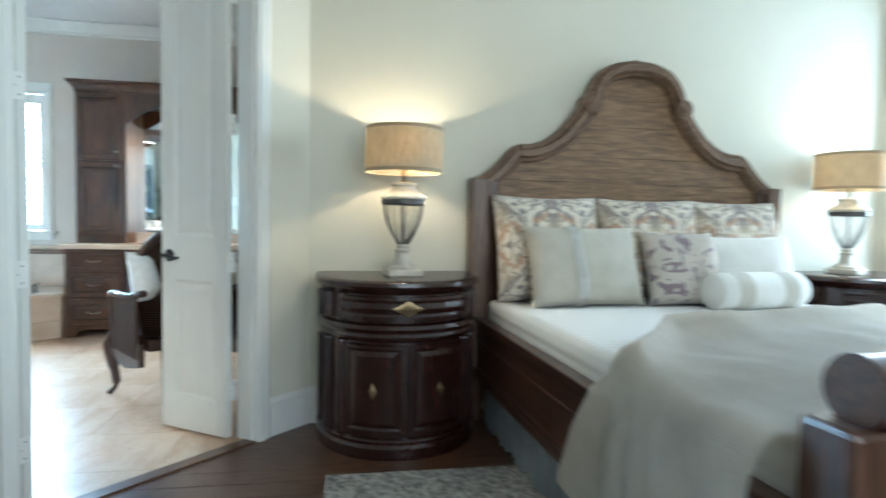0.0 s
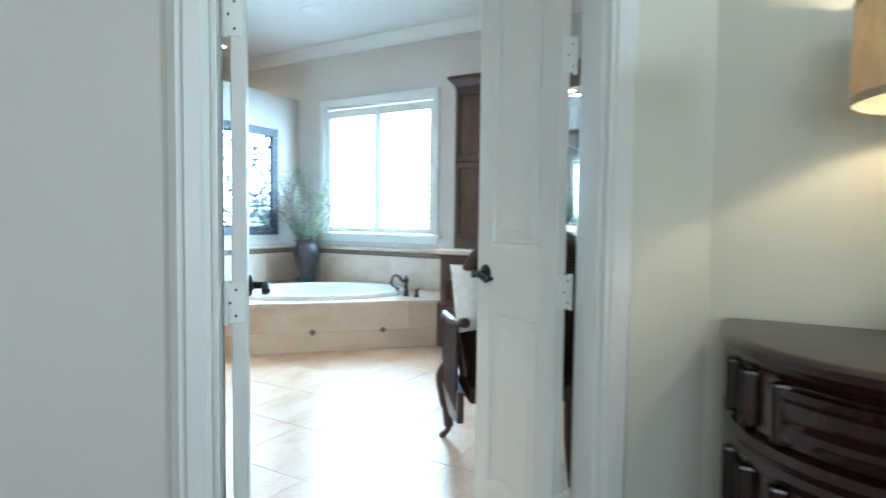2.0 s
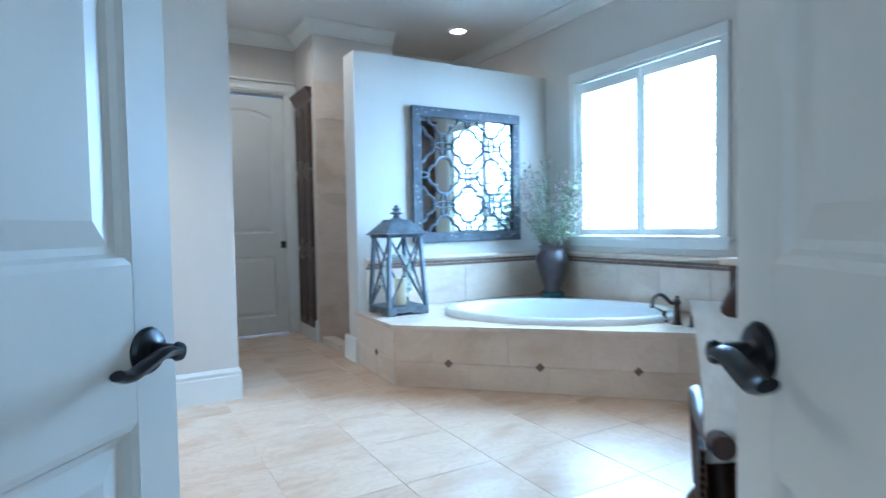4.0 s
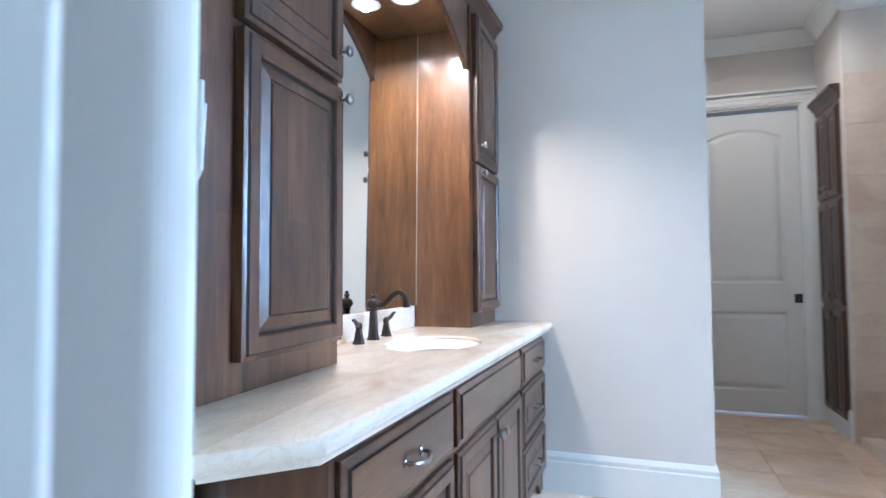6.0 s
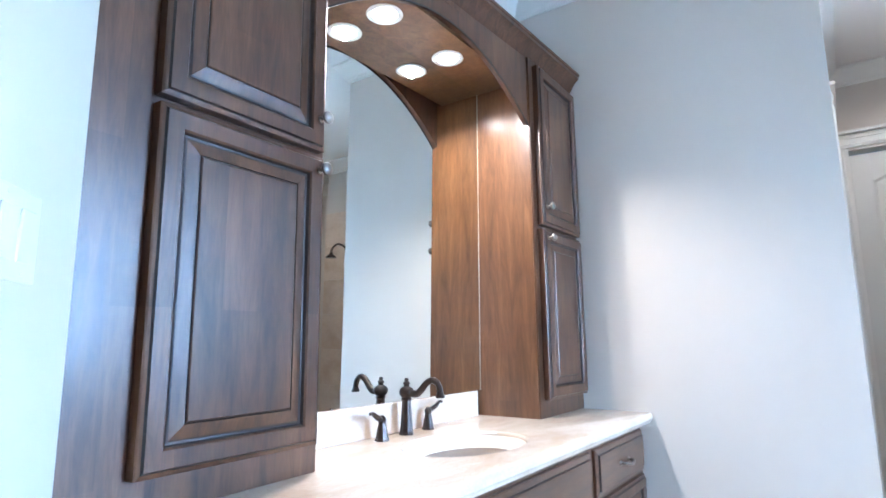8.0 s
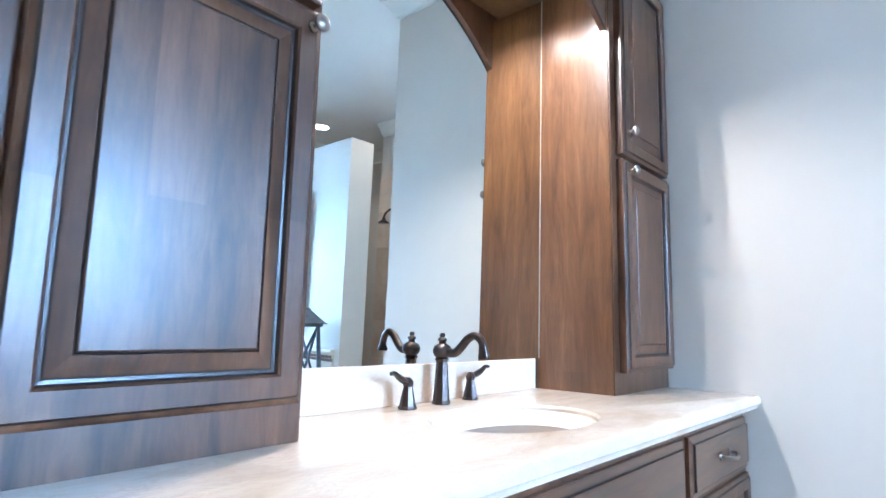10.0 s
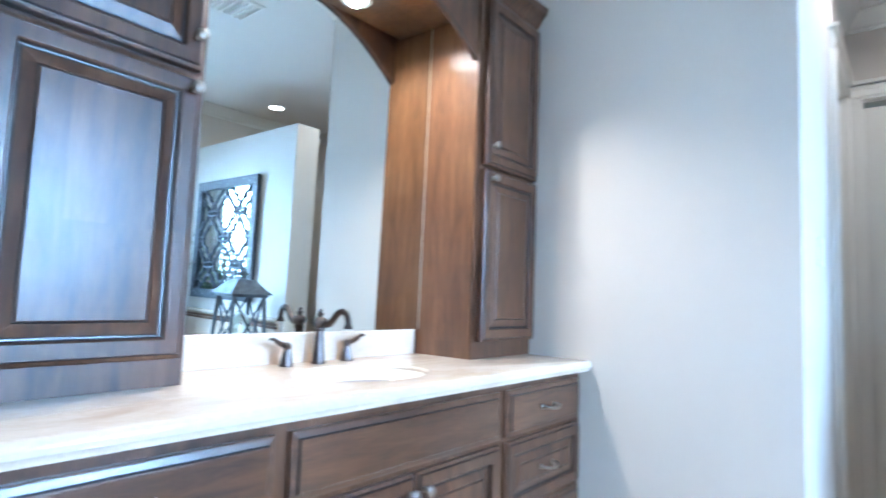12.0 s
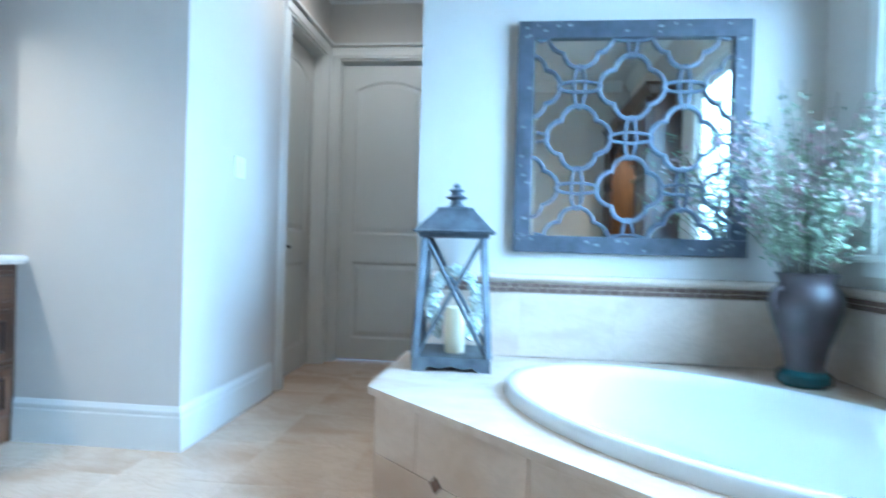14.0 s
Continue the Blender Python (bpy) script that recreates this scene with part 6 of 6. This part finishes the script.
_ge, _sx, _ab = _nt.nodes.new("ShaderNodeNewGeometry"), _nt.nodes.new("ShaderNodeSeparateXYZ"), _nt.nodes.new("ShaderNodeMath")
_ab.operation = 'ABSOLUTE'
_nt.links.new(_ge.outputs["True Normal"], _sx.inputs[0])
_nt.links.new(_sx.outputs["Z"], _ab.inputs[0])
bump(_nt, mix(_nt, _ab.outputs[0], _w.outputs[0], _w2.outputs[0]), 0.35, 0.006, _b)
tagged(part("coverlet_mattress", mt, M_QUILT, smooth=True, sharp=50), "mattress under a white channel-quilted coverlet", "mattress").matrix_world = mB2

# gathered bed skirt below the rail on the door side
b = bmesh.new()
for sgn in (-1,):
    top, bot = [], []
    for k in range(160):
        y = -0.14 - (LB - 0.3) * k / 159
        o = 0.010 * math.sin(k * 1.1) + 0.006 * math.sin(k * 0.37)
        top.append(b.verts.new((sgn * 0.925 + o * 0.4, y, 0.262)))
        bot.append(b.verts.new((sgn * 0.93 + o * 1.6, y, 0.012)))
    for k in range(159):
        b.faces.new((top[k], top[k + 1], bot[k + 1], bot[k]))
bmesh.ops.solidify(b, geom=list(b.faces), thickness=0.002)
M_SKIRTF = fabric("blue_grey_skirt_cloth", (0.34, 0.38, 0.40), (0.44, 0.48, 0.50), 500)
tagged(part("bed_skirt", b, M_SKIRTF, smooth=True), "gathered pale blue-grey bed skirt under the rail", "bed skirt").matrix_world = mB2

# folded duvet over the foot half, hanging down the side
M_DUVET = fabric("oatmeal_linen", (0.58, 0.52, 0.43), (0.68, 0.62, 0.52), 520, vary=5)
b = bmesh.new()
NX, NY = 90, 60
rows = []
for i in range(NX + 1):
    s = -0.52 + 2.3 * i / NX           # run across the bed; negative hangs down the near side
    row = []
    for j in range(NY + 1):
        t = j / NY
        edge = -1.2 + 0.2 * (s - 0.43) if s > 0.43 else (-1.70 + 1.163 * s if s > 0 else -1.70 + 0.55 * -s)
        y = edge + (-LB + 0.13 - edge) * t
        nz = noise.noise(Vector((s * 2.4, y * 2.6, 0.3)))
        nf = noise.noise(Vector((s * 6.5, y * 5.0, 2.3)))
        roll = 0.055 * math.exp(-((t) / 0.10) ** 2)
        if s >= 0:
            x, z = -0.95 + s, 0.728 + 0.022 * nz + 0.008 * nf + roll
        elif s > -0.10:
            a = (-s) / 0.10 * math.pi / 2
            x, z = -0.95 - 0.064 * math.sin(a), 0.664 + 0.064 * math.cos(a) + 0.02 * nz * math.cos(a) + roll * math.cos(a)
        else:
            d = -s - 0.10
            fold = 0.022 * math.sin(y * 21 + 3 * nz) * min(1, d / 0.15)
            x, z = -1.018 - 0.02 * d - abs(fold) - 0.012 * nz - roll * 0.6, 0.664 - d * (1 + 0.08 * nz)
        row.append(b.verts.new((x, y, z)))
    rows.append(row)
for i in range(NX):
    for j in range(NY):
        b.faces.new((rows[i][j], rows[i + 1][j], rows[i + 1][j + 1], rows[i][j + 1]))
bmesh.ops.solidify(b, geom=list(b.faces), thickness=0.018)
tagged(part("duvet", b, M_DUVET, smooth=True, sharp=80), "rumpled oatmeal linen duvet folded over the bed's foot", "duvet").matrix_world = mB2

# pillows
M_DAMASK, _nt, _b = nodes_of("floral_damask")
_tc = _nt.nodes.new("ShaderNodeTexCoord")
_fold = _nt.nodes.new("ShaderNodeVectorMath")
_fold.operation = 'ABSOLUTE'
_nt.links.new(_tc.outputs["Object"], _fold.inputs[0])
_v = _fold.outputs[0]
_base = ramp(_nt, noise_tex(_nt, _v, 12, 4, 0.6), [(0.35, (0.58, 0.51, 0.40)), (0.65, (0.70, 0.64, 0.53))])
_scroll = ramp(_nt, noise_tex(_nt, _v, 15, 1.5, 0.4, 1.0), [(0.40, (0, 0, 0)), (0.44, (1, 1, 1)), (0.53, (1, 1, 1)), (0.57, (0, 0, 0))])
_grey = mix(_nt, mix(_nt, 0.78, (0, 0, 0), _scroll), _base, ramp(_nt, noise_tex(_nt, _v, 7, 2), [(0.42, (0.13, 0.10, 0.11)), (0.58, (0.42, 0.33, 0.22))]))
_rust = ramp(_nt, noise_tex(_nt, _v, 8, 2, 0.5, 1.2), [(0.60, (0, 0, 0)), (0.64, (0.6, 0.6, 0.6))])
_nt.links.new(mix(_nt, _rust, _grey, (0.40, 0.20, 0.10)), _b.inputs["Base Color"])
_b.inputs["Roughness"].default_value = 0.85
_b.inputs["Sheen Weight"].default_value = 0.2
bump(_nt, noise_tex(_nt, coords(_nt, (1, 1, 1)), 300, 2), 0.2, 0.001, _b)
M_LINEN = fabric("natural_linen", (0.46, 0.43, 0.35), (0.54, 0.50, 0.42), 420)
M_LINENP = fabric("printed_linen", (0.48, 0.43, 0.36), (0.56, 0.50, 0.43), 420, pattern=((0.24, 0.18, 0.19), 9, 0.56))
M_COTTON = fabric("white_cotton", (0.74, 0.72, 0.66), (0.80, 0.78, 0.73), 600)


def put_pillow(name, w, h, t, x, y, z, lean, mat, label, rz=0, puff=0.42):
    ob = thing(name, mB2 @ pose(x, y, z, lean, 0, rz), label, "pillow")
    part("cover", pillow_bm(w, h, t, 18, puff=puff), mat, ob, smooth=True, sharp=70)
    return ob


for x, rz in ((-0.60, 3), (0.02, -2), (0.60, 2)):
    put_pillow("euro_pillow", 0.64, 0.60, 0.20, x, -0.215, 1.00, -14, M_DAMASK, "cream and brown floral damask pillow against the headboard", rz)
p1 = put_pillow("linen_pillow", 0.66, 0.44, 0.17, -0.47, -0.40, 0.915, -20, M_LINEN, "natural linen pillow with a white buttoned band", 4)
bmx = bmesh.new()
n = 18
for side in (-1,):
    g = []
    for i in range(2):
        row = []
        for j in range(n + 1):
            u, v = (-0.30 + i * 0.17), 2 * j / n - 1
            e = max(0.0, (1 - u ** 4) * (1 - v ** 4)) ** 0.42
            row.append(bmx.verts.new((u * 0.33, -(0.085 * e + 0.0045), v * 0.22)))
        g.append(row)
    for j in range(n):
        bmx.faces.new((g[0][j], g[1][j], g[1][j + 1], g[0][j + 1]))
bmesh.ops.solidify(bmx, geom=list(bmx.faces), thickness=0.002)
part("band", bmx, M_COTTON, p1, "white cotton band", True)
for v in (-0.45, 0.05, 0.55):
    e = max(0.0, (1 - v ** 4)) ** 0.42
    bt = part("button", lathe([(0, 0.004), (0.010, 0.003), (0.012, 0), (0, 0)], 12), M_PLASTIC, p1, "pearl button", True)
    bt.matrix_basis = pose(-0.215 * 0.33, -(0.085 * e + 0.006), v * 0.22, 90)
put_pillow("printed_pillow", 0.44, 0.42, 0.15, 0.10, -0.42, 0.905, -22, M_LINENP, "beige linen pillow with a faded plum print", -3)
put_pillow("white_pillow", 0.60, 0.40, 0.17, 0.52, -0.40, 0.895, -20, M_COTTON, "white cotton pillow on the bed", -4)
bo = thing("bolster", mB2 @ pose(0.42, -0.60, 0.80, 0, 90, 6), "cream bolster cushion with pale striped bands", "cushion")
part("cover", lathe([(0, -0.30), (0.05, -0.298), (0.09, -0.285), (0.098, -0.27), (0.1, -0.2), (0.1, 0.2), (0.098, 0.27), (0.09, 0.285), (0.05, 0.298), (0, 0.30)], 28), M_COTTON, bo, smooth=True)
for z0, z1 in ((-0.20, -0.10), (0.10, 0.20)):
    part("band", lathe([(0.1, z0), (0.1025, z0), (0.1025, z1), (0.1, z1)], 28), M_LINEN, bo, "oatmeal linen band", True)

# rug
M_RUG = fabric("charcoal_cream_rug", (0.08, 0.075, 0.07), (0.42, 0.39, 0.33), 60, vary=38)
rug = tagged(part("rug", box(-1.85, 0.42, -3.9, -0.22, 0.0, 0.012, 0.004), M_RUG), "charcoal and cream woven rug under the bed", "rug")

# closet doorway in the south wall, seen in the mirror
casing("door_casing_south", pose(0, YS, 0, 0, 0, 180), -2.86, -2.10, HD, jamb=0.02)
panel_door("door_5", pose(2.85, YS + 0.012, 0, 0, 0, 180), 0.74, 2.41, "dark stained two-panel door in the south wall, closed", 0.11, t=0.01)

# ---- floors, laid piece by piece ----
def clip_poly(pts, nx, ny, c):
    """Keeps the part of a convex outline where nx*x + ny*y >= c."""
    out = []
    for i in range(len(pts)):
        p, q = pts[i], pts[(i + 1) % len(pts)]
        dp, dq = nx * p[0] + ny * p[1] - c, nx * q[0] + ny * q[1] - c
        if dp >= 0:
            out.append(p)
        if (dp >= 0) != (dq >= 0):
            s = dp / (dp - dq)
            out.append((p[0] + (q[0] - p[0]) * s, p[1] + (q[1] - p[1]) * s))
    return out


floor_b = bpy.data.objects["floor_bathroom_bed"]
T = 0.457
cd_line = (DB + 0.055) * R2
whole = None
for i in range(-1, 10):
    for j in range(0, 14):
        x0, y0 = -0.32 + i * T, 0.08 + j * T
        g = 0.0012
        sq = [(x0 + g, y0 + g), (x0 + T - g, y0 + g), (x0 + T - g, y0 + T - g), (x0 + g, y0 + T - g)]
        if min(x + y for x, y in sq) >= cd_line and x0 + T < 4.2:
            if whole is None:
                t = part("tile", prism([(-T / 2 + g, -T / 2 + g), (T / 2 - g, -T / 2 + g), (T / 2 - g, T / 2 - g), (-T / 2 + g, T / 2 - g)], -0.0118, 0.0, 0.0012, seg=1), M_TILE, floor_b)
                whole = t.data
            else:
                t = new("tile", whole)
                t.parent = floor_b
            t.location = (x0 + T / 2, y0 + T / 2, 0)
        elif max(x + y for x, y in sq) > cd_line + 0.02:
            c = clip_poly(sq, 1, 1, cd_line)
            if len(c) > 2:
                part("tile", prism(c, -0.0118, 0.0), M_TILE, floor_b)

floor_w = bpy.data.objects["floor_bedroom_base"]
rnd = random.Random(8)
cw = (DB - 0.02) * R2
W = 0.125
shared = {}
for i in range(-30, 13):
    x0 = -0.1 + i * W
    if x0 < -2.6 or x0 > XBS + 0.05:
        continue
    y = -4.95 + rnd.uniform(0, 0.8)
    while y < 3.6:
        L = rnd.choice((0.9, 1.2, 1.5))
        sq = [(x0 + 0.0008, y + 0.0008), (x0 + W - 0.0008, y + 0.0008), (x0 + W - 0.0008, y + L - 0.0008), (x0 + 0.0008, y + L - 0.0008)]
        if max(a + c for a, c in sq) <= cw:
            if L not in shared:
                o = part("board", prism([(p[0] - x0, p[1] - y) for p in sq], -0.0118, 0.0, 0.0012, seg=1), M_BOARD, floor_w)
                shared[L] = o.data
            else:
                o = new("board", shared[L])
                o.parent = floor_w
            o.location = (x0, y, 0)
        elif min(a + c for a, c in sq) < cw:
            c = clip_poly(sq, -1, -1, -cw)
            if len(c) > 2:
                part("board", prism(c, -0.0118, 0.0), M_BOARD, floor_w)
        y += L

# windows of the bedroom, behind and beside the walk
for nm, m, w, z0, z1 in (("window_2", Matrix.Translation((-4.0, -1.6, 0)) @ pose(0, 0, 0, 0, 0, 90), 2.6, 0.5, 2.5),
                         ("window_3", Matrix.Translation((0.845, -4.405, 0)) @ pose(0, 0, 0, 0, 0, 225), 1.0, 0.6, 2.5)):
    wi = thing(nm, m, "white painted bedroom window casing", "window", kind="structure")
    for x0, x1, a0, a1 in ((-w / 2 - 0.09, -w / 2, z0, z1), (w / 2, w / 2 + 0.09, z0, z1), (-w / 2 - 0.09, w / 2 + 0.09, z1, z1 + 0.09), (-w / 2 - 0.12, w / 2 + 0.12, z0 - 0.04, z0)):
        part("casing", box(x0, x1, -0.024, -0.001, a0, a1, 0.004), M_TRIM, wi)
